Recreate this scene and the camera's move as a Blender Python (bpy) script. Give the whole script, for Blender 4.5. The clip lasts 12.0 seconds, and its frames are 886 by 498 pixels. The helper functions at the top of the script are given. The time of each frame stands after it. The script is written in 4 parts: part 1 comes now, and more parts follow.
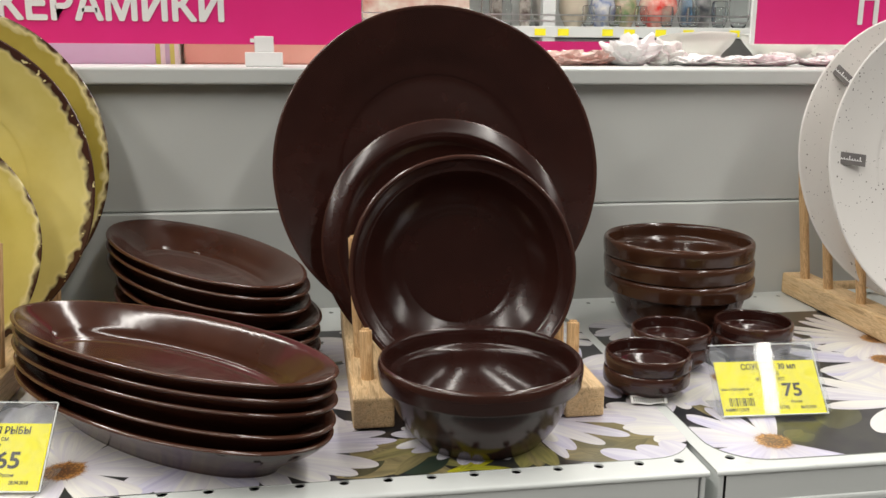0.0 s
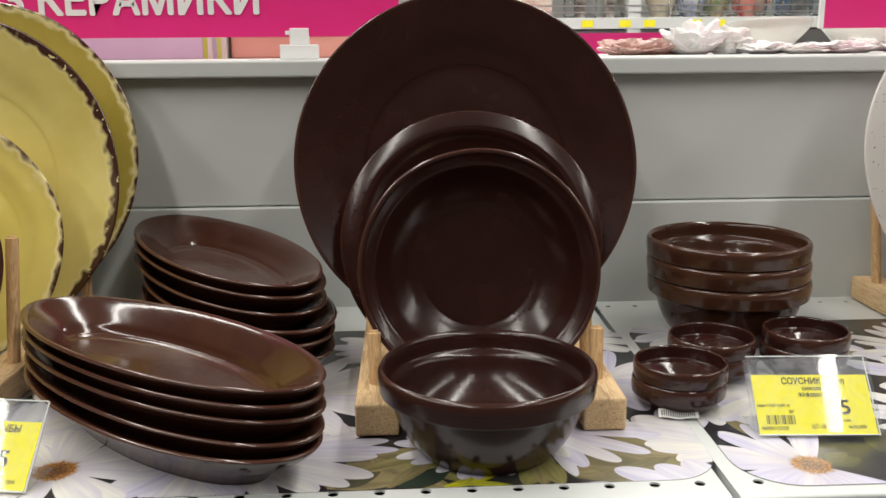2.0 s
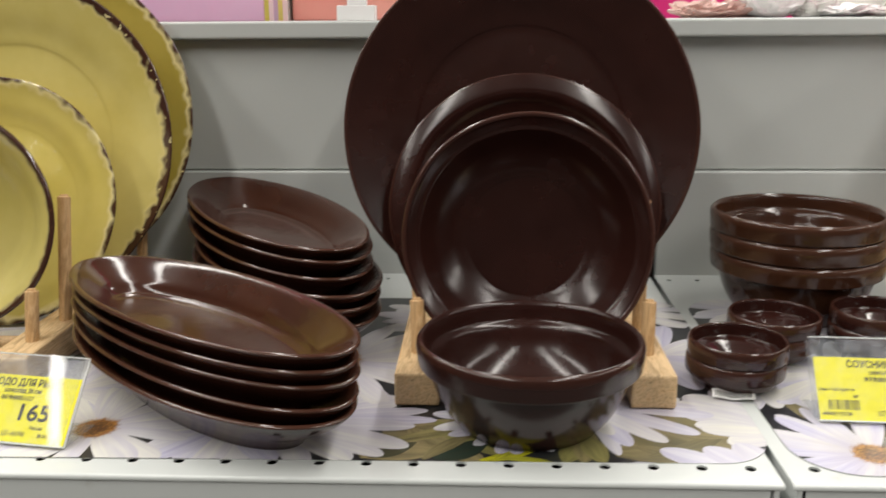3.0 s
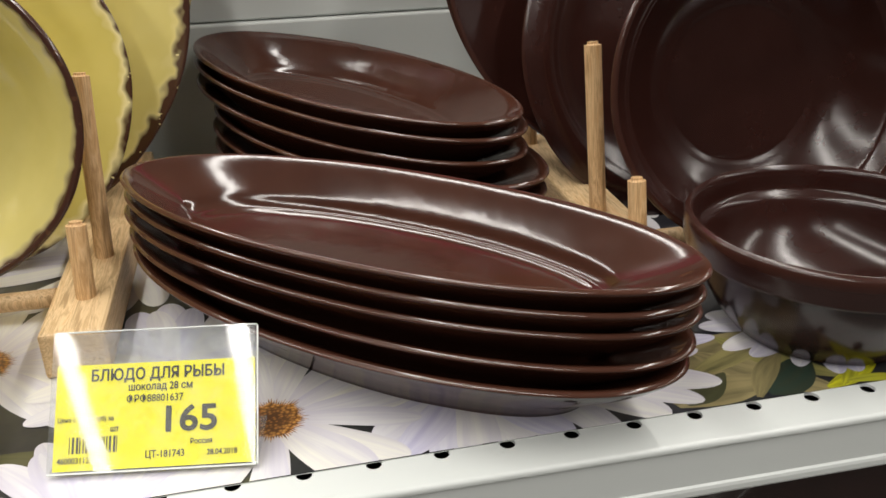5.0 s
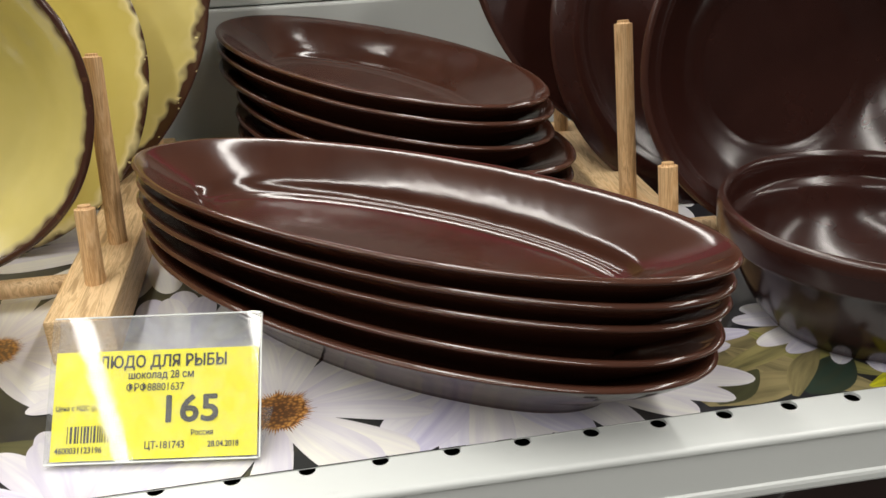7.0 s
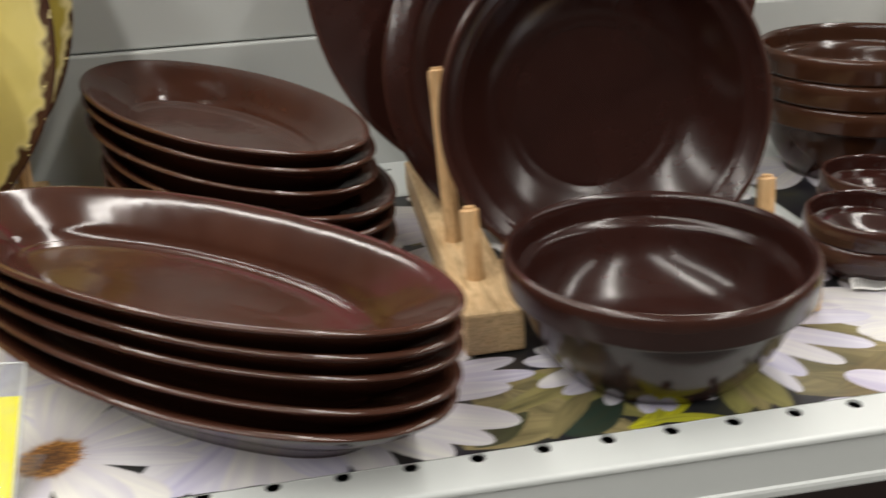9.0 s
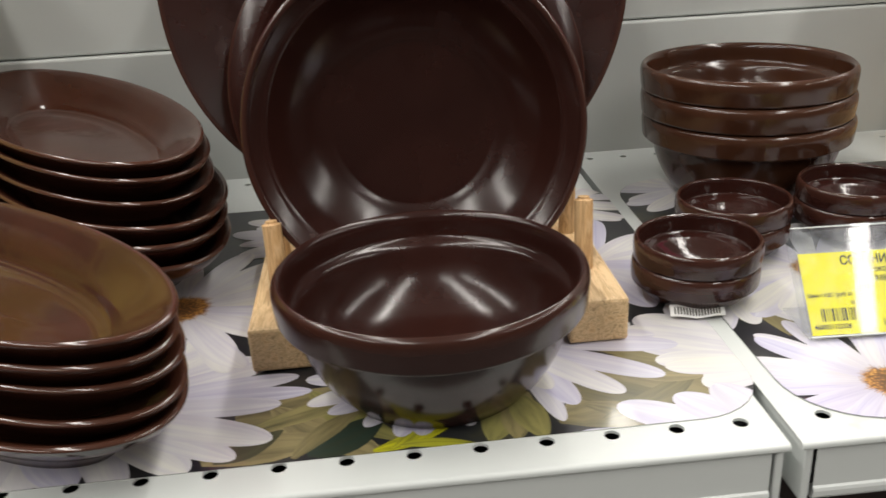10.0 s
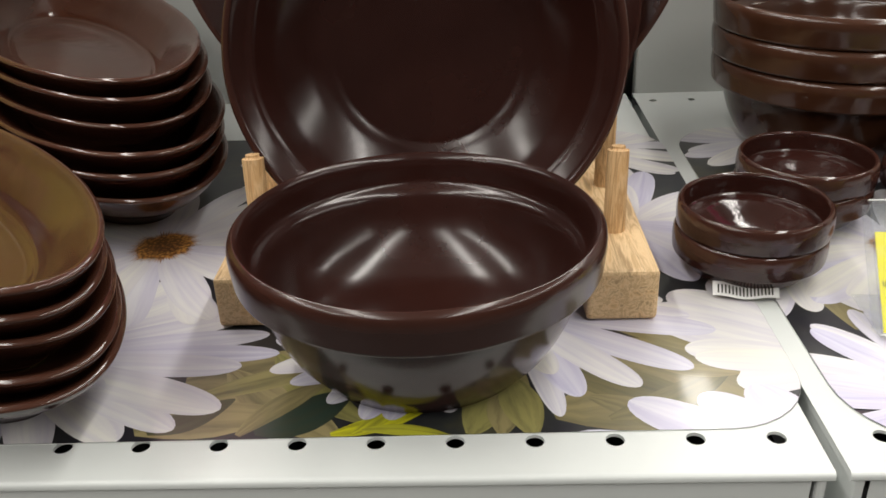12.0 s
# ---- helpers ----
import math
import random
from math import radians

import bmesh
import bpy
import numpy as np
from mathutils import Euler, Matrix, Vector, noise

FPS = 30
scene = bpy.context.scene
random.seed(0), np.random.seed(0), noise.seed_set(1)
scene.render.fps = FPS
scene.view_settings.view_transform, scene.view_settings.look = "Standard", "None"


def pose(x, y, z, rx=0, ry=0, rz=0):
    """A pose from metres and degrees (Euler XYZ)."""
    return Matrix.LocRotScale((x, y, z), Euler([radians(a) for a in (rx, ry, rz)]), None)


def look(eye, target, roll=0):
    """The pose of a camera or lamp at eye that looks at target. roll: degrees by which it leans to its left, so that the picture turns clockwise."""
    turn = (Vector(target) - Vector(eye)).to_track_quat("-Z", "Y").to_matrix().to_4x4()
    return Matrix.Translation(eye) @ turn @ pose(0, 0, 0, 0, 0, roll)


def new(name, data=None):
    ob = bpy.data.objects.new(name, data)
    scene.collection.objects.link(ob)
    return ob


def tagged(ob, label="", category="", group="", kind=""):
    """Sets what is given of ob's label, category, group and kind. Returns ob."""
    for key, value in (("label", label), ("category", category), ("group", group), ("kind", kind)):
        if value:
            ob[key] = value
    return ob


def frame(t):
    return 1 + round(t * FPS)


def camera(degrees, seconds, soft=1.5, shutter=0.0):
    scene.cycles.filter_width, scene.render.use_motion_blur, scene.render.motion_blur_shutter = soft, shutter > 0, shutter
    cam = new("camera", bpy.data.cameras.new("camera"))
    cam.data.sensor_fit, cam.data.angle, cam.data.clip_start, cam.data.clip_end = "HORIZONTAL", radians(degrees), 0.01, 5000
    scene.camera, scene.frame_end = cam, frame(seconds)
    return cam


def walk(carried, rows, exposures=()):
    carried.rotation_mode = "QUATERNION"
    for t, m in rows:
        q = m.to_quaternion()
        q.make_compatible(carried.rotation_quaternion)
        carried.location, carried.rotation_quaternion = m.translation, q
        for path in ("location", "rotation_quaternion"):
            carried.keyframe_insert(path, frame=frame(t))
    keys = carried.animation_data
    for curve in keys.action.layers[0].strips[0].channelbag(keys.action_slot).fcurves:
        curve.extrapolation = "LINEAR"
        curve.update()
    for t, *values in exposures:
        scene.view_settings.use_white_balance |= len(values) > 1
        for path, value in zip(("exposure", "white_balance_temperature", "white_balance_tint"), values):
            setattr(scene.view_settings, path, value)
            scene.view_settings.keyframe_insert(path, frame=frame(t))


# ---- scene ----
cam = camera(53.4, 12.0, shutter=0.5)
PATH = [
    (0, (-0.214, -0.463, 0.237), (0.078, 1.469, -0.192), 0.3),
    (0.5, (-0.212, -0.459, 0.236), (0.075, 1.475, -0.186), 0.2),
    (1, (-0.204, -0.455, 0.237), (0.068, 1.479, -0.194), -0.0),
    (1.5, (-0.189, -0.45, 0.237), (0.011, 1.492, -0.196), -0.2),
    (2, (-0.158, -0.436, 0.232), (-0.076, 1.514, -0.206), -0.5),
    (2.5, (-0.134, -0.426, 0.23), (-0.134, 1.522, -0.223), -0.5),
    (3, (-0.14, -0.419, 0.226), (-0.226, 1.515, -0.278), -0.4),
    (3.5, (-0.182, -0.395, 0.217), (-0.311, 1.517, -0.358), -1.3),
    (3.7, (-0.213, -0.373, 0.221), (-0.302, 1.522, -0.413), -1.7),
    (5.3, (-0.355, -0.25, 0.198), (0.033, 1.518, -0.653), -1.3),
    (5.5, (-0.355, -0.25, 0.195), (0.023, 1.52, -0.656), -1.3),
    (6, (-0.349, -0.249, 0.194), (-0.029, 1.527, -0.668), -1.5),
    (6.5, (-0.34, -0.244, 0.193), (-0.074, 1.543, -0.665), -2.0),
    (8.5, (-0.315, -0.251, 0.201), (-0.049, 1.55, -0.626), -3.2),
    (9, (-0.244, -0.263, 0.203), (0.001, 1.55, -0.607), -3.3),
    (9.5, (-0.182, -0.269, 0.202), (0.023, 1.552, -0.598), -3.1),
    (10, (-0.13, -0.273, 0.197), (0.004, 1.565, -0.579), -3.1),
    (10.5, (-0.103, -0.271, 0.195), (-0.056, 1.563, -0.602), -2.9),
    (11, (-0.092, -0.259, 0.188), (-0.109, 1.568, -0.627), -2.6),
    (11.5, (-0.098, -0.232, 0.188), (-0.117, 1.554, -0.714), -1.9),
    (12, (-0.094, -0.219, 0.18), (-0.156, 1.562, -0.729), -2.1),
]
walk(cam, [(t, look(eye, target, roll)) for t, eye, target, roll in PATH],
     exposures=[(0, -0.04), (2.0, -0.08), (3.0, -0.09), (3.5, 0.03), (6.0, 0.02), (8.5, 0.05), (9.5, -0.01), (10.5, 0.0), (12, -0.05)])

# ---- light ----
world = bpy.data.worlds.new("store_world")
scene.world = world
world.use_nodes = True
world.node_tree.nodes["Background"].inputs[0].default_value = (0.9, 0.95, 1.0, 1)
world.node_tree.nodes["Background"].inputs[1].default_value = 0.2

CEIL, FLOOR_Z = 1.9, -1.15
LIGHT_ROWS = [(-2.0, 85), (-0.95, 80), (0.75, 86), (2.5, 86)]
ROW_Y, ROW_LENGTH = 1.3, 7.6
for lx, power in LIGHT_ROWS:
    lamp = bpy.data.lights.new("ceiling_lamp", "AREA")
    lamp.shape, lamp.size, lamp.size_y = "RECTANGLE", 0.11, ROW_LENGTH
    lamp.energy, lamp.color = power, (1.0, 0.96, 0.9)
    new("ceiling_lamp", lamp).matrix_world = pose(lx, ROW_Y, CEIL - 0.075)


# ---- materials ----
def material(name, base=(0.5, 0.5, 0.5), rough=0.5, metal=0.0, coat=0.0, spec=0.5):
    m = bpy.data.materials.new(name)
    m.use_nodes = True
    b = m.node_tree.nodes["Principled BSDF"]
    b.inputs["Base Color"].default_value = (*base, 1)
    b.inputs["Roughness"].default_value = rough
    b.inputs["Metallic"].default_value = metal
    b.inputs["Coat Weight"].default_value = coat
    b.inputs["Coat Roughness"].default_value = 0.06
    b.inputs["Specular IOR Level"].default_value = spec
    return m


def node(m, kind, **inputs):
    n = m.node_tree.nodes.new(kind)
    for key, value in inputs.items():
        n.inputs[key.replace("_", " ")].default_value = value
    return n


def link(m, a, out, b, into):
    m.node_tree.links.new(a.outputs[out], b.inputs[into])


def bsdf(m):
    return m.node_tree.nodes["Principled BSDF"]


def grain(m, scale, detail=4.0, stretch=None):
    """Noise in object space, stretched if asked."""
    co = node(m, "ShaderNodeTexCoord")
    n = node(m, "ShaderNodeTexNoise", Scale=scale, Detail=detail, Roughness=0.6)
    if stretch:
        mp = node(m, "ShaderNodeMapping", Scale=stretch)
        link(m, co, "Object", mp, "Vector")
        link(m, mp, "Vector", n, "Vector")
    else:
        link(m, co, "Object", n, "Vector")
    return n


def ramp(m, src, out, stops):
    r = node(m, "ShaderNodeValToRGB")
    e = r.color_ramp.elements
    for i, (p, c) in enumerate(stops):
        el = e[i] if i < 2 else e.new(p)
        el.position, el.color = p, (*c, 1)
    link(m, src, out, r, "Fac")
    return r


def mix(m, fac, fout, a, b):
    """Colour mix; a and b are colours or (node, socket)."""
    x = m.node_tree.nodes.new("ShaderNodeMix")
    x.data_type = "RGBA"
    if fac is not None:
        m.node_tree.links.new(fac.outputs[fout], x.inputs[0])
    for v, s in ((a, 6), (b, 7)):
        if hasattr(v[0], "outputs"):
            m.node_tree.links.new(v[0].outputs[v[1]], x.inputs[s])
        else:
            x.inputs[s].default_value = (*v, 1)
    return x


def bump(m, src, out, strength, distance=0.001):
    b = node(m, "ShaderNodeBump", Strength=strength, Distance=distance)
    link(m, src, out, b, "Height")
    link(m, b, "Normal", bsdf(m), "Normal")
    return b


def speckled(name, a, b, scale, rough, coat=0.0, bump_s=0.0, bump_scale=None, rough_var=0.08):
    m = material(name, a, rough, coat=coat)
    n = grain(m, scale)
    r = ramp(m, n, "Fac", [(0.35, a), (0.68, b)])
    link(m, r, "Color", bsdf(m), "Base Color")
    n2 = grain(m, scale * 7.3, 6.0)
    mr = node(m, "ShaderNodeMapRange", To_Min=rough - rough_var, To_Max=rough + rough_var)
    link(m, n2, "Fac", mr, "Value")
    link(m, mr, "Result", bsdf(m), "Roughness")
    if bump_s:
        n3 = grain(m, bump_scale or scale, 3.0)
        bump(m, n3, "Fac", bump_s)
    return m


def glaze(name, dark, warm, edge, rough=0.145, wobble=0.09, ripple=38):
    """Fired glaze, thinner and lighter on the rim, pooled unevenly over the body."""
    m = material(name, dark, rough, spec=0.52)
    n = grain(m, 22, 5.0)
    r = ramp(m, n, "Fac", [(0.3, dark), (0.75, warm)])
    at = node(m, "ShaderNodeAttribute")
    at.attribute_name = "inset"
    n2 = grain(m, 90, 4.0)
    ma = node(m, "ShaderNodeMath")
    ma.operation = "MULTIPLY_ADD"
    ma.inputs[1].default_value, ma.inputs[2].default_value = 0.0022, -0.0006
    link(m, n2, "Fac", ma, 0)
    ad = node(m, "ShaderNodeMath")
    ad.operation = "ADD"
    link(m, at, "Fac", ad, 0)
    link(m, ma, "Value", ad, 1)
    e = ramp(m, ad, "Value", [(0.0003, (1, 1, 1)), (0.0013, (0, 0, 0))])
    x = mix(m, e, "Color", (r, "Color"), edge)
    link(m, x, 2, bsdf(m), "Base Color")
    mr = node(m, "ShaderNodeMapRange", To_Min=rough - 0.04, To_Max=rough + 0.08)
    link(m, n2, "Fac", mr, "Value")
    link(m, mr, "Result", bsdf(m), "Roughness")
    n3 = grain(m, ripple, 3.0)
    bump(m, n3, "Fac", wobble, 0.0012)
    return m


BROWN = glaze("chocolate_glaze", (0.021, 0.0066, 0.0050), (0.032, 0.0100, 0.0073), (0.062, 0.025, 0.017), 0.18)
BROWN_SMALL = glaze("uneven_chocolate_glaze", (0.021, 0.0066, 0.0050), (0.032, 0.0100, 0.0073), (0.062, 0.025, 0.017), 0.12, 0.36, 95)
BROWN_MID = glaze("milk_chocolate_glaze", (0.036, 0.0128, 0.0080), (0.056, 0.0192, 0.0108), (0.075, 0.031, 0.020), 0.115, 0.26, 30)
# Chocolate glaze again, lightened: the brighter light on the bowl stack put into colour.
BROWN_LIT = glaze("lit_chocolate_glaze", (0.038, 0.0140, 0.0072), (0.056, 0.0212, 0.0100), (0.085, 0.038, 0.023), 0.15, 0.14)


def rimmed(name, shade, light, chips, width, cream=(0.80, 0.70, 0.36)):
    """Olive-yellow glaze with a dark brown rim band; chips: how far its inner edge wanders."""
    m = material(name, shade, 0.2, coat=0.5)
    n = grain(m, 14, 4.0)
    body = ramp(m, n, "Fac", [(0.3, shade), (0.72, light)])
    at = node(m, "ShaderNodeAttribute")
    at.attribute_name = "inset"
    n2 = grain(m, 120, 0.6)
    ma = node(m, "ShaderNodeMath")
    ma.operation = "MULTIPLY_ADD"
    ma.inputs[1].default_value, ma.inputs[2].default_value = chips, -0.52 * chips
    link(m, n2, "Fac", ma, 0)
    ad = node(m, "ShaderNodeMath")
    ad.operation = "ADD"
    link(m, at, "Fac", ad, 0)
    link(m, ma, "Value", ad, 1)
    e = ramp(m, ad, "Value", [(width, (1, 1, 1)), (width + 0.0005, (0, 0, 0))])
    pale = ramp(m, ad, "Value", [(width + 0.0012, (1, 1, 1)), (width + 0.003, (0, 0, 0))])
    x0 = mix(m, pale, "Color", (body, "Color"), cream)
    flake = ramp(m, grain(m, 210, 1.0), "Fac", [(0.70, (0, 0, 0)), (0.73, (1, 1, 1))])
    worn = mix(m, flake, "Color", (0.055, 0.022, 0.014), cream if chips > 0.01 else (0.09, 0.04, 0.02))
    x = mix(m, e, "Color", (x0, 2), (worn, 2))
    link(m, x, 2, bsdf(m), "Base Color")
    bump(m, grain(m, 30, 2.0), "Fac", 0.14, 0.0012)
    return m


YELLOW = rimmed("yellow_glaze", (0.55, 0.45, 0.12), (0.67, 0.57, 0.20), 0.015, 0.0054)
YELLOW_THIN = rimmed("yellow_glaze_thin_rim", (0.57, 0.47, 0.11), (0.69, 0.58, 0.18), 0.012, 0.0032)
YELLOW_PLAIN = rimmed("yellow_glaze_plain_rim", (0.52, 0.44, 0.12), (0.64, 0.55, 0.20), 0.006, 0.0042)
OLIVE = rimmed("olive_glaze", (0.34, 0.27, 0.045), (0.46, 0.37, 0.08), 0.011, 0.0030)


def stoneware():
    m = material("speckled_white_glaze", (0.75, 0.73, 0.7), 0.3, coat=0.3)
    co = node(m, "ShaderNodeTexCoord")
    v = node(m, "ShaderNodeTexVoronoi", Scale=260.0)
    link(m, co, "Object", v, "Vector")
    n = grain(m, 60, 2.0)
    ad = node(m, "ShaderNodeMath")
    ad.operation = "MULTIPLY_ADD"
    ad.inputs[1].default_value, ad.inputs[2].default_value = 0.55, -0.20
    link(m, n, "Fac", ad, 0)
    sub = node(m, "ShaderNodeMath")
    sub.operation = "SUBTRACT"
    link(m, v, "Distance", sub, 0)
    link(m, ad, "Value", sub, 1)
    r = ramp(m, sub, "Value", [(0.0, (0.1, 0.08, 0.07)), (0.05, (0.72, 0.70, 0.67))])
    link(m, r, "Color", bsdf(m), "Base Color")
    bump(m, grain(m, 30, 2.0), "Fac", 0.1)
    return m


WHITE_STONE = stoneware()


def pine(name, a, b, along):
    m = material(name, a, 0.55)
    st = [9.0, 9.0, 9.0]
    st[along] = 0.7
    n = grain(m, 26, 5.0, st)
    n.inputs["Distortion"].default_value = 0.6
    r = ramp(m, n, "Fac", [(0.36, tuple(0.66 * c for c in a)), (0.44, b), (0.50, tuple(0.8 * c for c in a)), (0.56, b), (0.62, a), (0.70, tuple(0.6 * c for c in a))])
    link(m, r, "Color", bsdf(m), "Base Color")
    bump(m, n, "Fac", 0.2, 0.0006)
    return m


PINE = pine("pine_wood", (0.66, 0.43, 0.21), (0.76, 0.55, 0.31), 1)
PINE_UP = pine("pine_dowel", (0.60, 0.35, 0.15), (0.72, 0.48, 0.25), 2)
PINE_X = pine("pine_rod", (0.66, 0.43, 0.21), (0.76, 0.55, 0.31), 0)
SHELF = speckled("white_shelf_paint", (0.64, 0.67, 0.655), (0.68, 0.71, 0.695), 6, 0.33, bump_s=0.05, bump_scale=240)
_b = bsdf(SHELF)
_src = _b.inputs["Base Color"].links[0].from_node
_w = ramp(SHELF, grain(SHELF, 34, 6.0), "Fac", [(0.66, (0, 0, 0)), (0.82, (0.55, 0.55, 0.55))])
_x = mix(SHELF, _w, "Color", (_src, "Color"), (0.40, 0.37, 0.31))
link(SHELF, _x, 2, _b, "Base Color")
PANEL = speckled("grey_panel_paint", (0.55, 0.572, 0.555), (0.59, 0.612, 0.595), 3, 0.42, bump_s=0.05, bump_scale=260)
# Near-black tone: shade inside the shelf put into colour; also the dark upright.
NEAR_BLACK = speckled("near_black", (0.012, 0.012, 0.012), (0.02, 0.02, 0.02), 12, 0.7)
FLOOR = speckled("store_floor_tile", (0.16, 0.153, 0.145), (0.21, 0.203, 0.195), 2.0, 0.4)
# Dark tone for the unseen walls, so the glaze reflects a dim hall.
WALL = speckled("dark_wall_tone", (0.10, 0.095, 0.09), (0.14, 0.135, 0.13), 1.5, 0.7)
CEILING = speckled("ceiling_tile", (0.55, 0.55, 0.54), (0.62, 0.62, 0.61), 2.0, 0.8)
HOUSING = speckled("lamp_housing_paint", (0.6, 0.6, 0.6), (0.7, 0.7, 0.7), 5, 0.4)
PINK = speckled("pink_sign_print", (0.72, 0.022, 0.19), (0.76, 0.03, 0.22), 8, 0.35)
WHITE = speckled("white_plastic", (0.78, 0.78, 0.77), (0.84, 0.84, 0.83), 15, 0.35)
CARD = speckled("yellow_card", (0.88, 0.80, 0.012), (0.92, 0.84, 0.02), 40, 0.6)
INK = speckled("black_ink", (0.02, 0.02, 0.015), (0.05, 0.045, 0.02), 900, 0.6)
LILAC = speckled("lilac_card_box", (0.55, 0.47, 0.62), (0.60, 0.52, 0.66), 9, 0.5)
PEACH = speckled("peach_card_box", (0.66, 0.36, 0.27), (0.72, 0.42, 0.32), 9, 0.5)
GREY_LABEL = speckled("grey_label", (0.13, 0.12, 0.12), (0.17, 0.16, 0.15), 60, 0.4)
STEEL = material("steel_wire", (0.7, 0.7, 0.7), 0.3, metal=1.0)
STRIPES = [speckled("stripe_print", c, tuple(0.9 * k for k in c), 30, 0.5) for c in
           ((0.50, 0.58, 0.10), (0.70, 0.70, 0.66), (0.46, 0.42, 0.52), (0.55, 0.62, 0.14), (0.68, 0.68, 0.62))]


def clear(name, tint=(0.97, 0.98, 0.98), rough=0.03):
    m = material(name, tint, rough)
    bsdf(m).inputs["Transmission Weight"].default_value = 1.0
    bsdf(m).inputs["IOR"].default_value = 1.35
    bump(m, grain(m, 70, 2.0), "Fac", 0.06, 0.0006)
    return m


FILM = clear("white_wrapping_film", (0.95, 0.95, 0.92), 0.25)
bsdf(FILM).inputs["Transmission Weight"].default_value = 0.35
FROSTED = clear("frosted_glass", (0.96, 0.96, 0.92), 0.3)
bsdf(FROSTED).inputs["Transmission Weight"].default_value = 0.75
ROSE = clear("rose_glass", (0.80, 0.56, 0.50), 0.25)
bsdf(ROSE).inputs["Transmission Weight"].default_value = 0.35


def sheet_plastic(name):
    """Thin clear plastic: seen through, with a Fresnel gloss."""
    m = bpy.data.materials.new(name)
    m.use_nodes = True
    nt = m.node_tree
    nt.nodes.remove(nt.nodes["Principled BSDF"])
    out = nt.nodes["Material Output"]
    tr = node(m, "ShaderNodeBsdfTransparent", Color=(0.95, 0.96, 0.96, 1))
    gl = node(m, "ShaderNodeBsdfGlossy", Roughness=0.055)
    fr = node(m, "ShaderNodeLayerWeight", Blend=0.5)
    pw = node(m, "ShaderNodeMath")
    pw.operation = "POWER"
    pw.inputs[1].default_value = 4.0
    link(m, fr, "Facing", pw, 0)
    fm = node(m, "ShaderNodeMath")
    fm.operation = "MULTIPLY_ADD"
    fm.inputs[1].default_value, fm.inputs[2].default_value = 0.5, 0.022
    link(m, pw, "Value", fm, 0)
    mx = node(m, "ShaderNodeMixShader")
    bp = node(m, "ShaderNodeBump", Strength=0.05, Distance=0.0006)
    link(m, grain(m, 60, 2.0), "Fac", bp, "Height")
    link(m, bp, "Normal", gl, "Normal")
    link(m, fm, "Value", mx, 0)
    link(m, tr, "BSDF", mx, 1)
    link(m, gl, "BSDF", mx, 2)
    # Grey-blue haze of reflected light, mixed in as a faint uneven diffuse tone.
    hz = node(m, "ShaderNodeBsdfDiffuse", Color=(0.80, 0.83, 0.90, 1))
    haze = ramp(m, grain(m, 160, 5.0), "Fac", [(0.40, (0.025, 0.025, 0.025)), (0.80, (0.11, 0.11, 0.11))])
    hm = node(m, "ShaderNodeMixShader")
    link(m, haze, "Color", hm, 0)
    link(m, mx, "Shader", hm, 1)
    link(m, hz, "BSDF", hm, 2)
    link(m, hm, "Shader", out, "Surface")
    return m


ACRYLIC = sheet_plastic("clear_plastic")
CLEAR_GLASS = clear("clear_glass", (0.95, 0.97, 0.97), 0.02)


def petal_print():
    """Printed petals: white to lilac with fine streaks along their length."""
    m = material("printed_petal", (0.8, 0.8, 0.8), 0.28, coat=0.25)
    u = node(m, "ShaderNodeAttribute")
    u.attribute_name = "along"
    w = node(m, "ShaderNodeAttribute")
    w.attribute_name = "across"
    r = node(m, "ShaderNodeAttribute")
    r.attribute_name = "tint"
    cb = node(m, "ShaderNodeCombineXYZ")
    link(m, u, "Fac", cb, "X")
    link(m, w, "Fac", cb, "Y")
    link(m, r, "Fac", cb, "Z")
    mp = node(m, "ShaderNodeMapping", Scale=(0.8, 1.5, 30.0))
    link(m, cb, "Vector", mp, "Vector")
    n = node(m, "ShaderNodeTexNoise", Scale=1.6, Detail=3.0)
    link(m, mp, "Vector", n, "Vector")
    pale = mix(m, r, "Fac", (0.80, 0.79, 0.72), (0.65, 0.64, 0.76))
    deep = mix(m, r, "Fac", (0.70, 0.68, 0.68), (0.50, 0.48, 0.66))
    s = ramp(m, n, "Fac", [(0.38, (0, 0, 0)), (0.68, (1, 1, 1))])
    x = mix(m, s, "Color", (pale, 2), (deep, 2))
    root = ramp(m, u, "Fac", [(0.0, (1, 1, 1)), (0.45, (0, 0, 0))])
    rm = node(m, "ShaderNodeMath")
    rm.operation = "MULTIPLY"
    rm.inputs[1].default_value = 0.55
    link(m, root, "Color", rm, 0)
    y0 = mix(m, rm, "Value", (x, 2), (0.42, 0.38, 0.45))
    sh = ramp(m, w, "Fac", [(0.0, (0, 0, 0)), (1.0, (1, 1, 1))])
    sm_ = node(m, "ShaderNodeMath")
    sm_.operation = "MULTIPLY"
    sm_.inputs[1].default_value = 0.4
    link(m, sh, "Color", sm_, 0)
    y = mix(m, sm_, "Value", (y0, 2), (0.52, 0.49, 0.62))
    link(m, y, 2, bsdf(m), "Base Color")
    return m


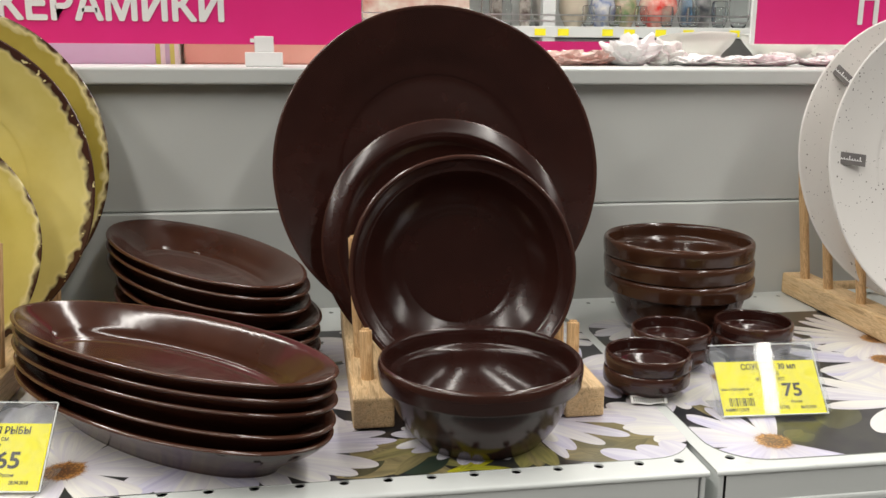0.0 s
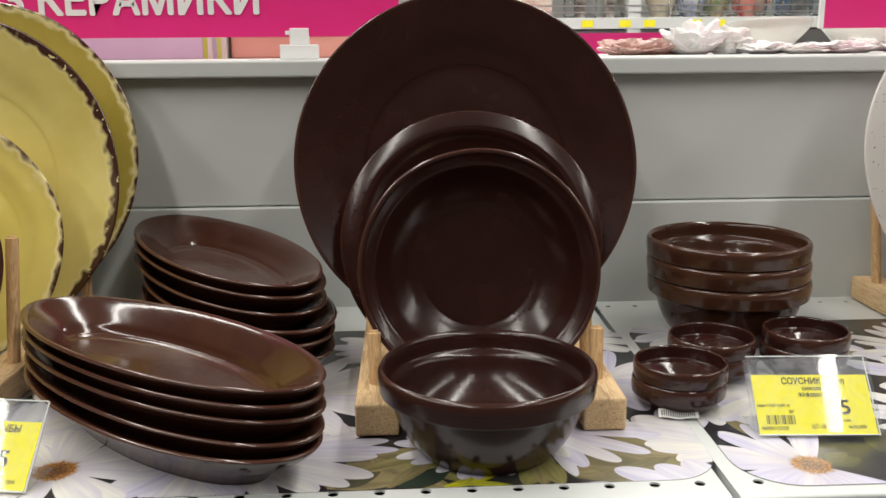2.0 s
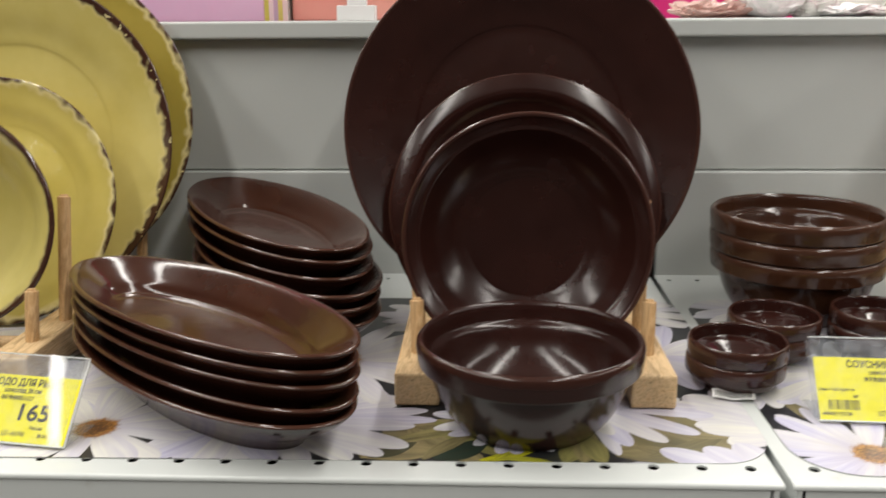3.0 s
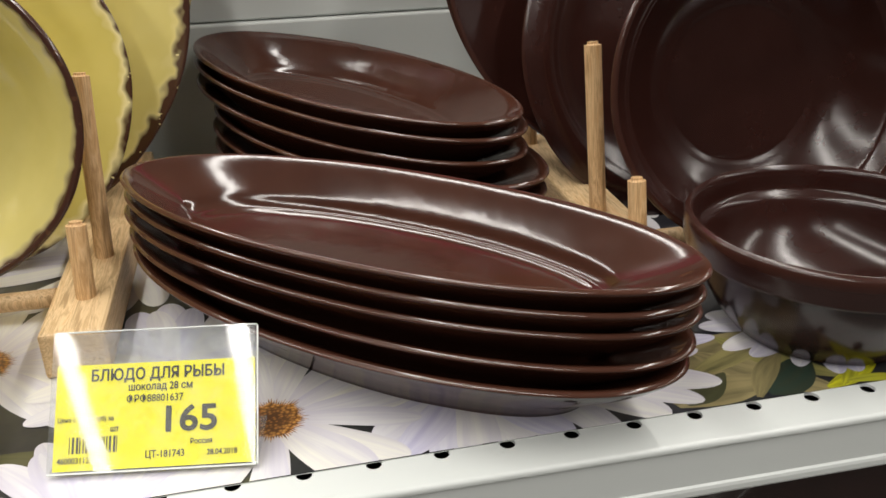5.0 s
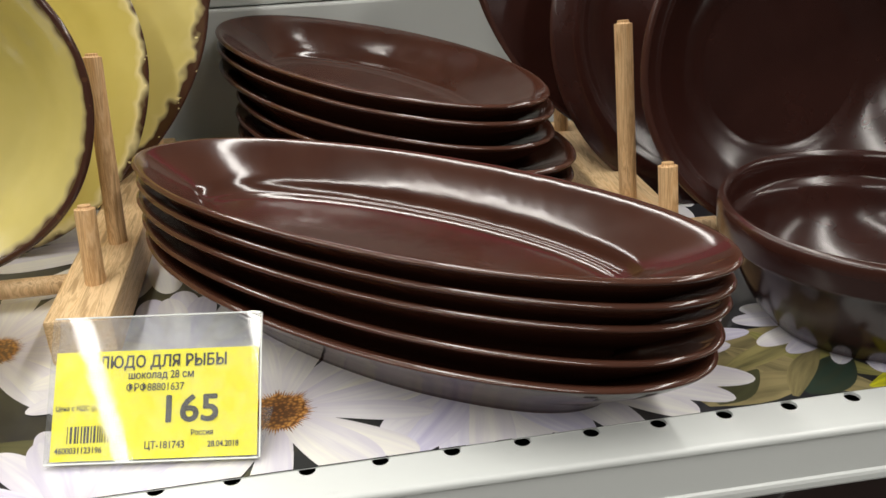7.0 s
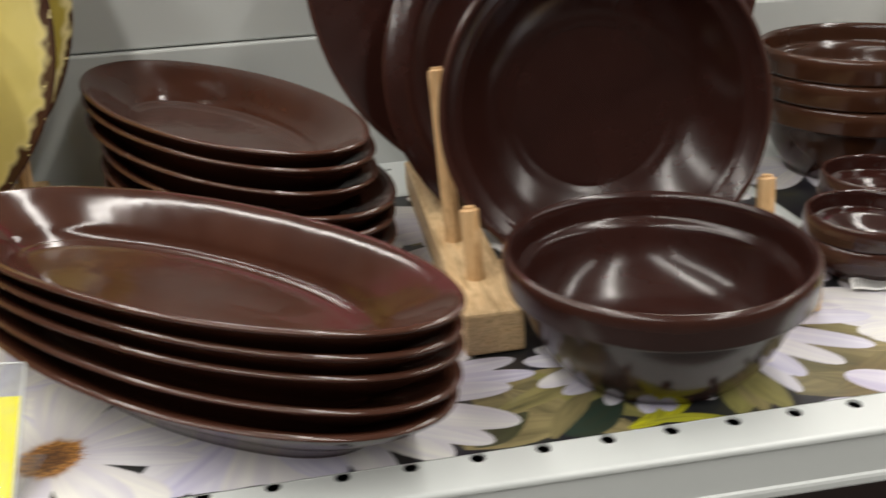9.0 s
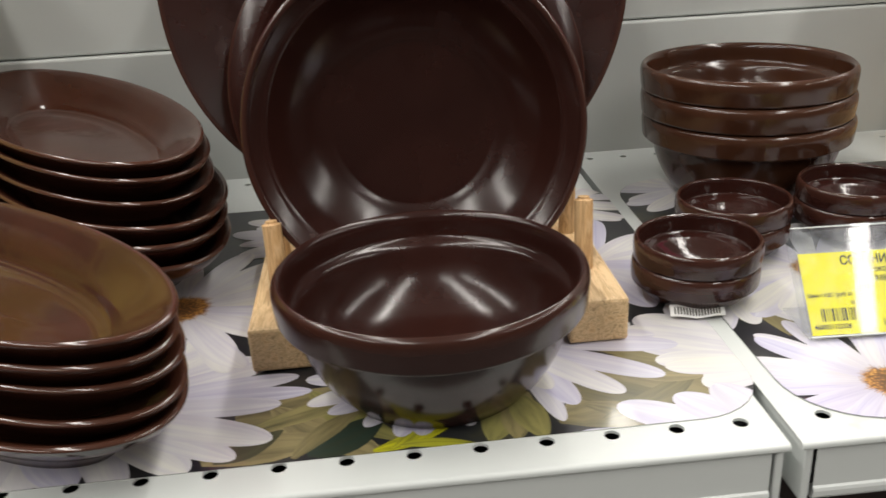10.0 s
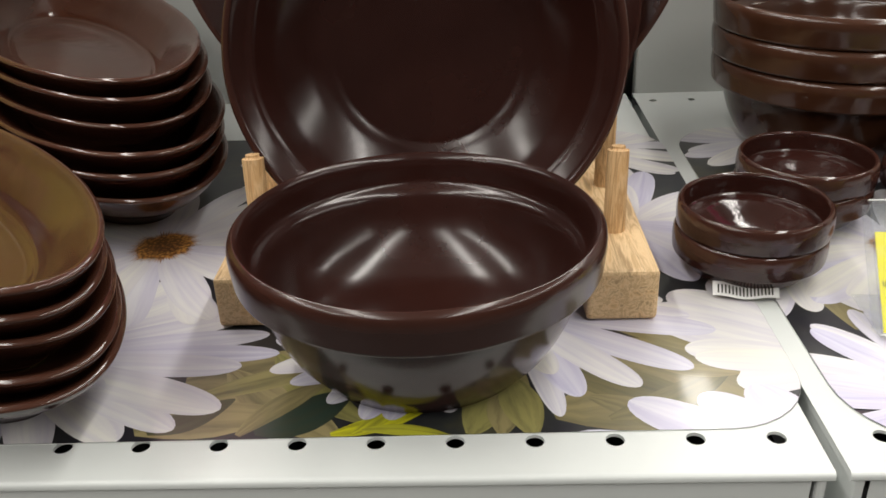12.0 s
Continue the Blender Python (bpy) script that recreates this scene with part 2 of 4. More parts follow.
def leaf_print():
    m = material("printed_leaf", (0.2, 0.2, 0.05), 0.28, coat=0.25)
    r = node(m, "ShaderNodeAttribute")
    r.attribute_name = "tint"
    u = node(m, "ShaderNodeAttribute")
    u.attribute_name = "along"
    w = node(m, "ShaderNodeAttribute")
    w.attribute_name = "across"
    cb = node(m, "ShaderNodeCombineXYZ")
    link(m, u, "Fac", cb, "X")
    link(m, w, "Fac", cb, "Y")
    link(m, r, "Fac", cb, "Z")
    mp = node(m, "ShaderNodeMapping", Scale=(1.0, 1.1, 40.0))
    link(m, cb, "Vector", mp, "Vector")
    n = node(m, "ShaderNodeTexNoise", Scale=1.5, Detail=5.0)
    link(m, mp, "Vector", n, "Vector")
    c = ramp(m, r, "Fac", [(0.0, (0.02, 0.04, 0.032)), (0.3, (0.13, 0.115, 0.045)), (0.6, (0.30, 0.25, 0.12)), (0.85, (0.28, 0.29, 0.06)), (1.0, (0.60, 0.58, 0.02))])
    st = ramp(m, n, "Fac", [(0.42, (0, 0, 0)), (0.75, (0.75, 0.75, 0.75))])
    d = mix(m, st, "Color", (c, "Color"), (0.045, 0.045, 0.025))
    link(m, d, 2, bsdf(m), "Base Color")
    return m


def centre_print():
    m = material("printed_flower_centre", (0.3, 0.1, 0.02), 0.3, coat=0.2)
    co = node(m, "ShaderNodeTexCoord")
    v = node(m, "ShaderNodeTexVoronoi", Scale=650.0)
    link(m, co, "Object", v, "Vector")
    r = ramp(m, v, "Distance", [(0.1, (0.66, 0.36, 0.10)), (0.4, (0.42, 0.19, 0.05)), (0.7, (0.14, 0.06, 0.02))])
    deep = ramp(m, v, "Distance", [(0.1, (0.40, 0.18, 0.05)), (0.5, (0.10, 0.045, 0.02))])
    t = node(m, "ShaderNodeAttribute")
    t.attribute_name = "tint"
    st = ramp(m, t, "Fac", [(0.1, (0, 0, 0)), (0.7, (1, 1, 1))])
    d = mix(m, st, "Color", (deep, "Color"), (r, "Color"))
    link(m, d, 2, bsdf(m), "Base Color")
    return m


PETAL, LEAF, CENTRE = petal_print(), leaf_print(), centre_print()
MAT_DARK = material("mat_dark_print", (0.02, 0.02, 0.025), 0.28, coat=0.25)
_n = grain(MAT_DARK, 26, 4.0)
_r = ramp(MAT_DARK, _n, "Fac", [(0.42, (0.016, 0.016, 0.022)), (0.58, (0.03, 0.032, 0.03)), (0.74, (0.07, 0.065, 0.035))])
link(MAT_DARK, _r, "Color", bsdf(MAT_DARK), "Base Color")
MAT_EDGE = material("clear_mat_edge", (0.75, 0.78, 0.75), 0.3)


# ---- building helpers ----
def mesh_of(bm, name, mat, smooth=True):
    me = bpy.data.meshes.new(name)
    bmesh.ops.recalc_face_normals(bm, faces=bm.faces)
    for f in bm.faces:
        f.smooth = smooth
    bm.to_mesh(me)
    bm.free()
    me.materials.append(mat)
    return me


def part(name, bm, mat, parent, label="", smooth=False, at=None):
    ob = new(name, bm if isinstance(bm, bpy.types.Mesh) else mesh_of(bm, name, mat, smooth))
    ob.parent = parent
    if at is not None:
        ob.matrix_basis = at
    if label:
        tagged(ob, label)
    return ob


def thing(name, m, label, category, group="", kind=""):
    ob = new(name)
    ob.empty_display_size = 0.02
    ob.matrix_basis = m
    return tagged(ob, label, category, group, kind)


def solid(name, bm, mat, m, label, category, group="", kind="", smooth=False):
    ob = new(name, mesh_of(bm, name, mat, smooth))
    ob.matrix_basis = m
    return tagged(ob, label, category, group, kind)


def box(bm, x0, x1, y0, y1, z0, z1, bev=0.0, seg=2):
    t = bmesh.new()
    bmesh.ops.create_cube(t, size=1.0, matrix=Matrix.Translation(((x0 + x1) / 2, (y0 + y1) / 2, (z0 + z1) / 2)) @ Matrix.Diagonal((x1 - x0, y1 - y0, z1 - z0, 1)))
    if bev:
        bmesh.ops.bevel(t, geom=t.edges[:], offset=bev, segments=seg, profile=0.5, affect="EDGES")
    me = bpy.data.meshes.new("tmp")
    t.to_mesh(me)
    t.free()
    bm.from_mesh(me)
    bpy.data.meshes.remove(me)
    return bm


def boxed(*a, **k):
    return box(bmesh.new(), *a, **k)


def smooth_path(pts, steps=5):
    """A soft curve through profile points."""
    out = []
    n = len(pts)
    for i in range(n - 1):
        p0, p1, p2, p3 = (Vector(pts[max(0, min(n - 1, k))]) for k in (i - 1, i, i + 1, i + 2))
        for s in range(steps):
            t = s / steps
            out.append(0.5 * ((2 * p1) + (p2 - p0) * t + (2 * p0 - 5 * p1 + 4 * p2 - p3) * t * t + (3 * p1 - p0 - 3 * p2 + p3) * t ** 3))
    out.append(Vector(pts[-1]))
    return [(p[0], p[1]) for p in out]


def dish(name, a, b, outer, inner, mat, pointed=1.0, seg=96, wave=0.0, seed=1.0, steps=4, ends=1.0):
    """A turned or pressed dish. outer, inner: (inset from the rim, height), outer from the foot's middle to the crest,
    inner from the crest to the well's middle."""
    bm = bmesh.new()
    lay = bm.verts.layers.float.new("inset")
    prof = smooth_path(outer, steps) + smooth_path(inner, steps)[1:]
    top = max(z for _, z in prof)
    oval = a > b * 1.2
    if oval:
        prof = [(d, z) for d, z in prof if d < b * 0.9]
    rings = []
    for d, z in prof:
        ring = []
        dx = min(d * (1 + (ends - 1) * min(1.0, max(0.0, d) / 0.016)), a)
        if b - d < 1e-4:
            k = min(a, b)
            v = bm.verts.new((0, 0, z)) if a - dx < 1e-4 else None
            if v is None:
                for i in range(seg):
                    th = 2 * math.pi * i / seg
                    ring.append(bm.verts.new(((a - dx) * math.cos(th), 1e-5 * math.sin(th), z)))
            else:
                v[lay] = d
                ring = [v]
        else:
            for i in range(seg):
                th = 2 * math.pi * i / seg
                c, s = math.cos(th), math.sin(th)
                w = 1 + wave * noise.noise((2.0 * c + seed, 2.0 * s, seed))
                ring.append(bm.verts.new(((a - dx) * c * w, (b - d) * math.copysign(abs(s) ** pointed, s) * w,
                                          z + wave * 0.05 * noise.noise((1.5 * c, 1.5 * s + seed, 3.1)) * (z / max(top, 1e-6)))))
        for v in ring:
            v[lay] = max(0.0, d) + max(0.0, (top - z) * 0.5)
        rings.append(ring)
    for r0, r1 in zip(rings, rings[1:]):
        if len(r0) == 1 and len(r1) == 1:
            continue
        for i in range(seg):
            j = (i + 1) % seg
            if len(r0) == 1:
                bm.faces.new((r0[0], r1[i], r1[j]))
            elif len(r1) == 1:
                bm.faces.new((r0[i], r1[0], r0[j]))
            else:
                bm.faces.new((r0[i], r1[i], r1[j], r0[j]))
    if oval:
        for ring in (rings[0], rings[-1]):
            mid = bm.verts.new((0, 0, sum(v.co.z for v in ring) / seg))
            mid[lay] = b
            for i in range(seg):
                bm.faces.new((ring[i], ring[(i + 1) % seg], mid))
    return mesh_of(bm, name, mat)


def place(name, me, m, label, category, group=""):
    ob = new(name, me)
    ob.matrix_basis = m
    return tagged(ob, label, category, group)


def words(text, size, parent, x, y, mat, name="printed_text", z=0.0, align="LEFT", weight=0.0, thick=0.00002, turn=Matrix(), squeeze=0.86):
    """Flat lettering in the parent's plane (x along, y up the card)."""
    cu = bpy.data.curves.new(name, "FONT")
    cu.body, cu.size, cu.align_x = text, size, align
    cu.extrude, cu.resolution_u = thick, 3
    tmp = bpy.data.objects.new("tmp", cu)
    scene.collection.objects.link(tmp)
    bpy.context.view_layer.update()
    src = bpy.data.meshes.new_from_object(tmp.evaluated_get(bpy.context.evaluated_depsgraph_get()))
    bpy.data.objects.remove(tmp)
    bm = bmesh.new()
    shifts = [(0, 0)] + ([(weight * math.cos(k * math.pi / 4), weight * math.sin(k * math.pi / 4)) for k in range(8)] if weight else [])
    for k, (dx, dy) in enumerate(shifts):
        at = len(bm.verts)
        bm.from_mesh(src)
        bm.verts.ensure_lookup_table()
        for v in bm.verts[at:]:
            v.co = Vector((v.co.x * squeeze + dx, v.co.y + dy, v.co.z + k * thick * 0.2))
    me = bpy.data.meshes.new(name)
    bm.to_mesh(me)
    bm.free()
    bpy.data.meshes.remove(src)
    me.materials.clear()
    me.materials.append(mat)
    ob = new(name, me)
    ob.parent = parent
    ob.matrix_basis = turn @ Matrix.Translation((x, y, z))
    return ob


# ---- the shelf bays ----
BACK = 0.362
PITCH = 0.025


def holed_strip(bm, x0, n, y0, y1, yc, r, z):
    """A strip of sheet metal with a row of round holes."""
    for k in range(n):
        cx = x0 + PITCH * k
        sq = []
        ring = []
        for i in range(16):
            th = 2 * math.pi * i / 16 + math.pi / 16
            c, s = math.cos(th), math.sin(th)
            ring.append((cx + r * c, yc + r * s))
            m = max(abs(c), abs(s))
            sx, sy = c / m, s / m
            sq.append((cx + sx * PITCH / 2, (yc + sy * (y1 - yc)) if sy > 0 else (yc + sy * (yc - y0))))
        rv = [bm.verts.new((x, y, z)) for x, y in ring]
        lv = [bm.verts.new((x, y, z - 0.0012)) for x, y in ring]
        sv = [bm.verts.new((x, y, z)) for x, y in sq]
        for i in range(16):
            j = (i + 1) % 16
            bm.faces.new((rv[i], rv[j], sv[j], sv[i]))
            bm.faces.new((rv[j], rv[i], lv[i], lv[j]))
        for sgn in ((1, 1), (1, -1), (-1, 1), (-1, -1)):
            cxn, cyn = cx + sgn[0] * PITCH / 2, (y1 if sgn[1] > 0 else y0)
            near = sorted(range(16), key=lambda i: (sq[i][0] - cxn) ** 2 + (sq[i][1] - cyn) ** 2)[:2]
            bm.faces.new((bm.verts.new((cxn, cyn, z)), sv[near[0]], sv[near[1]]))


def quad(bm, pts):
    return bm.faces.new([bm.verts.new(p) for p in pts])


def shelf(x0, x1, hole_front, hole_back, label):
    s = thing("shelf", pose(0, 0, 0), label, "shelf", "gondola shelves", "structure")
    bm = bmesh.new()
    nf = round((x1 - x0) / PITCH) - 1
    fy0, fy1 = -0.0105, 0.0105
    by0, by1 = BACK - 0.030, BACK - 0.011
    holed_strip(bm, hole_front, nf, fy0, fy1, 0.0, 0.0030, 0)
    holed_strip(bm, hole_back, nf, by0, by1, BACK - 0.0205, 0.0024, 0)
    for y0, y1, hx in ((fy0, fy1, hole_front), (by0, by1, hole_back)):
        a, b = hx - PITCH / 2, hx + PITCH * (nf - 0.5)
        quad(bm, [(x0, y0, 0), (a, y0, 0), (a, y1, 0), (x0, y1, 0)])
        quad(bm, [(b, y0, 0), (x1, y0, 0), (x1, y1, 0), (b, y1, 0)])
    quad(bm, [(x0, fy1, 0), (x1, fy1, 0), (x1, by0, 0), (x0, by0, 0)])
    quad(bm, [(x0, by1, 0), (x1, by1, 0), (x1, BACK - 0.004, 0), (x0, BACK - 0.004, 0)])
    # rounded front bend, face and the return under it
    prof = [(-0.0105, 0.0), (-0.0148, -0.0001)] + [(-0.0150 - 0.0018 * math.sin(k * math.pi / 10), -0.0019 + 0.0018 * math.cos(k * math.pi / 10)) for k in range(0, 6)]
    prof += [(-0.0168, -0.0026), (-0.0163, -0.0032), (-0.0156, -0.0036)]
    face = [(-0.0156, -0.0036), (-0.0156, -0.0205), (-0.0164, -0.0212), (-0.0168, -0.0224), (-0.0168, -0.0246), (-0.0162, -0.0258), (-0.0150, -0.0262), (-0.004, -0.0262)]
    for line, gap in ((prof, 0.0), (face, 0.0064)):
        for (ya, za), (yb, zb) in zip(line, line[1:]):
            quad(bm, [(x0 + gap, ya, za), (x1 - gap, ya, za), (x1 - gap, yb, zb), (x0 + gap, yb, zb)])
    bmesh.ops.remove_doubles(bm, verts=bm.verts[:], dist=1e-6)
    part("shelf_deck", bm, SHELF, s, smooth=False)
    for xe in (x0 + 0.0018, x1 - 0.0050):
        b2 = boxed(xe, xe + 0.0032, -0.0162, BACK - 0.006, -0.0275, -0.0006, bev=0.0011)
        part("side_flange", b2, SHELF, s)
    # Added near-black box: paints the shade seen through the holes and slits.
    part("hole_shade", boxed(x0 + 0.003, x1 - 0.003, -0.011, BACK - 0.008, -0.023, -0.0165), NEAR_BLACK, s)
    return s


SEAM = 0.0145
shelf(-0.986, SEAM - 0.0022, -0.95, -0.9485, "white perforated metal shelf with rounded front lip")
shelf(SEAM + 0.0022, 1.015, 0.0325, 0.0275, "white perforated metal shelf beside the gap")


def back_panel(x0, x1, z0, z1, label, proud=0.0):
    b = boxed(x0, x1, BACK - proud, BACK + 0.018, z0, z1, bev=0.0016)
    return solid("back_panel", b, PANEL, pose(0, 0, 0), label, "back panel", "gondola back panels", "structure")


SEAM_Z = 0.0955
for px0, px1 in ((-0.985, SEAM - 0.004), (SEAM + 0.004, 1.013)):
    back_panel(px0, px1, SEAM_Z + 0.0004, 0.2105, "grey metal upper back panel of the gondola")
    back_panel(px0, px1, -0.23, SEAM_Z - 0.0004, "grey metal lower back panel of the gondola", 0.0042)
solid("upright", boxed(SEAM - 0.012, SEAM + 0.012, BACK + 0.006, BACK + 0.03, -1.15, 0.2), NEAR_BLACK, pose(0, 0, 0),
      "dark slotted upright between the shelf bays", "upright", kind="structure")
solid("back_core", boxed(-0.985, 1.013, BACK + 0.0305, BACK + 0.036, -1.15, 0.2), PANEL, pose(0, 0, 0), "grey metal core of the gondola", "back panel", kind="structure")
CAP_Y = 0.348
CAP_Z = 0.2258
solid("gondola_top", boxed(-1.6, 1.6, CAP_Y, 1.02, 0.2108, CAP_Z, bev=0.0022, seg=3), PANEL, pose(0, 0, 0),
      "light grey metal top shelf of the gondola", "top shelf", kind="structure")
low = solid("lower_shelf", boxed(-0.985, 1.0, -0.02, BACK, -0.325, -0.30, bev=0.002), SHELF, pose(0, 0, 0), "white metal shelf below, in shade", "shelf", kind="structure")
solid("gondola_base", boxed(-0.985, 1.0, -0.03, BACK, FLOOR_Z, FLOOR_Z + 0.15, bev=0.003), SHELF, pose(0, 0, 0), "white metal base of the gondola on the floor", "gondola base", kind="structure")

# ---- the hall ----
HX, HY0, HY1 = 5.5, -4.5, 6.0
solid("floor", boxed(-HX, HX, HY0, HY1, FLOOR_Z - 0.1, FLOOR_Z), FLOOR, pose(0, 0, 0), "pale grey tiled store floor", "floor", kind="structure")
solid("ceiling", boxed(-HX, HX, HY0, HY1, CEIL, CEIL + 0.1), CEILING, pose(0, 0, 0), "off-white store ceiling", "ceiling", kind="structure")
# Plain walls added out of view; their darkness keeps reflections low.
solid("wall_north", boxed(-HX, HX, HY1, HY1 + 0.15, FLOOR_Z, CEIL), WALL, pose(0, 0, 0), "unseen store wall, darkened to dim reflections", "wall", kind="structure")
solid("wall_south", boxed(-HX, HX, HY0 - 0.15, HY0, FLOOR_Z, CEIL), WALL, pose(0, 0, 0), "unseen store wall, darkened to dim reflections", "wall", kind="structure")
solid("wall_east", boxed(HX, HX + 0.15, HY0, HY1, FLOOR_Z, CEIL), WALL, pose(0, 0, 0), "unseen store wall, darkened to dim reflections", "wall", kind="structure")
solid("wall_west", boxed(-HX - 0.15, -HX, HY0, HY1, FLOOR_Z, CEIL), WALL, pose(0, 0, 0), "unseen store wall, darkened to dim reflections", "wall", kind="structure")
for lx, _ in LIGHT_ROWS:
    t = thing("ceiling_light", pose(lx, ROW_Y, CEIL), "long white linear ceiling light", "ceiling light", "ceiling lights")
    part("housing", boxed(-0.09, 0.09, -ROW_LENGTH / 2 - 0.05, ROW_LENGTH / 2 + 0.05, -0.07, 0.0, bev=0.004), HOUSING, t)


# ---- printed shelf mats ----
def round_rect(x0, x1, y0, y1, r, n=8):
    pts = []
    for cx, cy, a0 in ((x1 - r, y0 + r, -90), (x1 - r, y1 - r, 0), (x0 + r, y1 - r, 90), (x0 + r, y0 + r, 180)):
        for k in range(n + 1):
            a = radians(a0 + 90 * k / n)
            pts.append((cx + r * math.cos(a), cy + r * math.sin(a)))
    return pts


def clip(bm, pts):
    """Cut flat shapes to a convex outline."""
    for (xa, ya), (xb, yb) in zip(pts, pts[1:] + pts[:1]):
        d = Vector((xb - xa, yb - ya, 0))
        if d.length < 1e-6:
            continue
        nrm = Vector((d.y, -d.x, 0)).normalized()
        bmesh.ops.bisect_plane(bm, geom=bm.verts[:] + bm.edges[:] + bm.faces[:], dist=1e-7, plane_co=(xa, ya, 0), plane_no=nrm, clear_outer=True)


def blade(bm, lays, x, y, ang, length, width, z, tint, tip=0.75, bend=0.0, n=14):
    """One printed petal or leaf: a flat blade with a soft tip."""
    la, lc, lt = lays
    rows = []
    for i in range(n + 1):
        u = 1 - (1 - i / n) ** 1.7
        w = width * 0.5 * ((0.28 + 0.72 * u ** 0.7) * math.sqrt(max(0.0, 1 - u ** 4)) if tip > 1 else math.sin(math.pi * (0.06 + 0.92 * u)) ** 0.9)
        w = max(w, width * 0.02)
        b = bend * u * u * length
        row = []
        for s in (-1, 0, 1):
            lx_, ly_ = u * length, b + s * w * (1 + 0.02 * math.sin(9 * u + tint * 30))
            v = bm.verts.new((x + lx_ * math.cos(ang) - ly_ * math.sin(ang), y + lx_ * math.sin(ang) + ly_ * math.cos(ang), z))
            v[la], v[lc], v[lt] = u, s, tint
            row.append(v)
        rows.append(row)
    for r0, r1 in zip(rows, rows[1:]):
        for k in (0, 1):
            bm.faces.new((r0[k], r0[k + 1], r1[k + 1], r1[k]))


def mat(x0, x1, y0, y1, r, flowers, leaves, blooms, label, rnd, skew_f=0.0):
    t = thing("shelf_mat", pose(0, 0, 0), label, "shelf mat", "printed shelf mats")
    def skew(p):
        return [(x, y + skew_f * (x - x1) * (1 - (y - y0) / (y1 - y0))) for x, y in p]

    pts = skew(round_rect(x0, x1, y0, y1, r))
    bm = bmesh.new()
    bot = [bm.verts.new((x, y, 0.0001)) for x, y in pts]
    top = [bm.verts.new((x, y, 0.0004)) for x, y in pts]
    bm.faces.new(top)
    bm.faces.new(bot[::-1])
    for i in range(len(pts)):
        j = (i + 1) % len(pts)
        bm.faces.new((bot[i], bot[j], top[j], top[i])).material_index = 1
    part("mat_sheet", bm, MAT_DARK, t).data.materials.append(MAT_EDGE)
    inner = skew(round_rect(x0 + 0.0001, x1 - 0.0001, y0 + 0.0001, y1 - 0.0001, r))
    z = [0.00044]

    def layer():
        b = bmesh.new()
        return b, tuple(b.verts.layers.float.new(k) for k in ("along", "across", "tint"))

    for x, y, ang, ln, wd, tint in leaves:
        bl, ll = layer()
        blade(bl, ll, x, y, radians(ang), ln, wd, z[0], tint, 0.85, rnd.uniform(-0.3, 0.3))
        z[0] += 0.000001
        clip(bl, inner)
        part("leaf_print", bl, LEAF, t)
    def close(bp):
        clip(bp, inner)
        return part("flower_print", bp, PETAL, t) if bp.faces else None

    for x, y, petals in blooms:
        bp, lp = layer()
        for ang, ln, wd, tint in petals:
            blade(bp, lp, x, y, radians(ang), ln, wd, z[0], tint, 2.0, rnd.uniform(-0.06, 0.06))
            z[0] += 0.0000008
        close(bp)
    for x, y, rad, n, lilac, core, squash, *gap in flowers:
        bp, lp = layer()
        for ring in (0, 1):
            for k in range(n):
                ang = 2 * math.pi * (k + 0.5 * ring) / n + rnd.uniform(-0.14, 0.14)
                ln = rad * rnd.uniform(0.84, 1.1) * (1.0 if ring == 0 else 0.93)
                ln *= 1 - squash * max(0, -math.sin(ang))
                wd = ln * rnd.uniform(0.29, 0.40) * 13 / (n + 1)
                tint = min(1, max(0, lilac + rnd.uniform(-0.5, 0.45)))
                if gap and abs((math.degrees(ang) - gap[0] + 180) % 360 - 180) < gap[1]:
                    continue
                blade(bp, lp, x + core * 0.6 * math.cos(ang), y + core * 0.6 * math.sin(ang), ang, ln, wd, z[0], tint, 2.0, rnd.uniform(-0.18, 0.18))
                z[0] += 0.0000008
        fl = close(bp)
        if fl is None:
            continue
        if core > 0.004:
            bc = bmesh.new()
            tl = bc.verts.layers.float.new("tint")
            spokes = []
            for k in range(150):
                a = 2 * math.pi * k / 150
                rim = 1 + 0.16 * noise.noise((x * 90 + 4 * math.cos(a), 4 * math.sin(a), 0)) + (rnd.uniform(0.1, 0.34) if k % 2 else -0.08)
                row = []
                for f, tint in ((0.12, 0.0), (0.62, 0.35), (0.85, 0.75), (rim, 1.0)):
                    v = bc.verts.new((x + core * f * math.cos(a), y + core * f * math.sin(a), z[0] + 0.00002))
                    v[tl] = tint
                    row.append(v)
                spokes.append(row)
            for p, q in zip(spokes, spokes[1:] + spokes[:1]):
                for k in range(3):
                    bc.faces.new((p[k], p[k + 1], q[k + 1], q[k]))
            bc.faces.new([p[0] for p in spokes])
            clip(bc, inner)
            part("flower_centre", bc, CENTRE, fl, "orange-brown printed flower centre")
    return t


rnd = random.Random(5)
# part-hidden daisies: middle, then angle, length, width and lilac tint of each petal
BLOOM_DISHES = (-0.262, 0.050, [(-120, 0.06, 0.022, 0.5), (-100, 0.06, 0.022, 0.3), (-80, 0.062, 0.022, 0.5), (-60, 0.066, 0.022, 0.3), (70, 0.07, 0.022, 0.3), (55, 0.072, 0.022, 0.2), (41, 0.074, 0.022, 0.3),
                                (29, 0.078, 0.020, 0.4), (18, 0.086, 0.019, 0.55), (10, 0.092, 0.018, 0.75), (2, 0.097, 0.017, 0.85), (-7, 0.085, 0.020, 0.6), (-42, 0.072, 0.024, 0.15), (-30, 0.082, 0.020, 0.35), (-21, 0.089, 0.024, 0.3)])
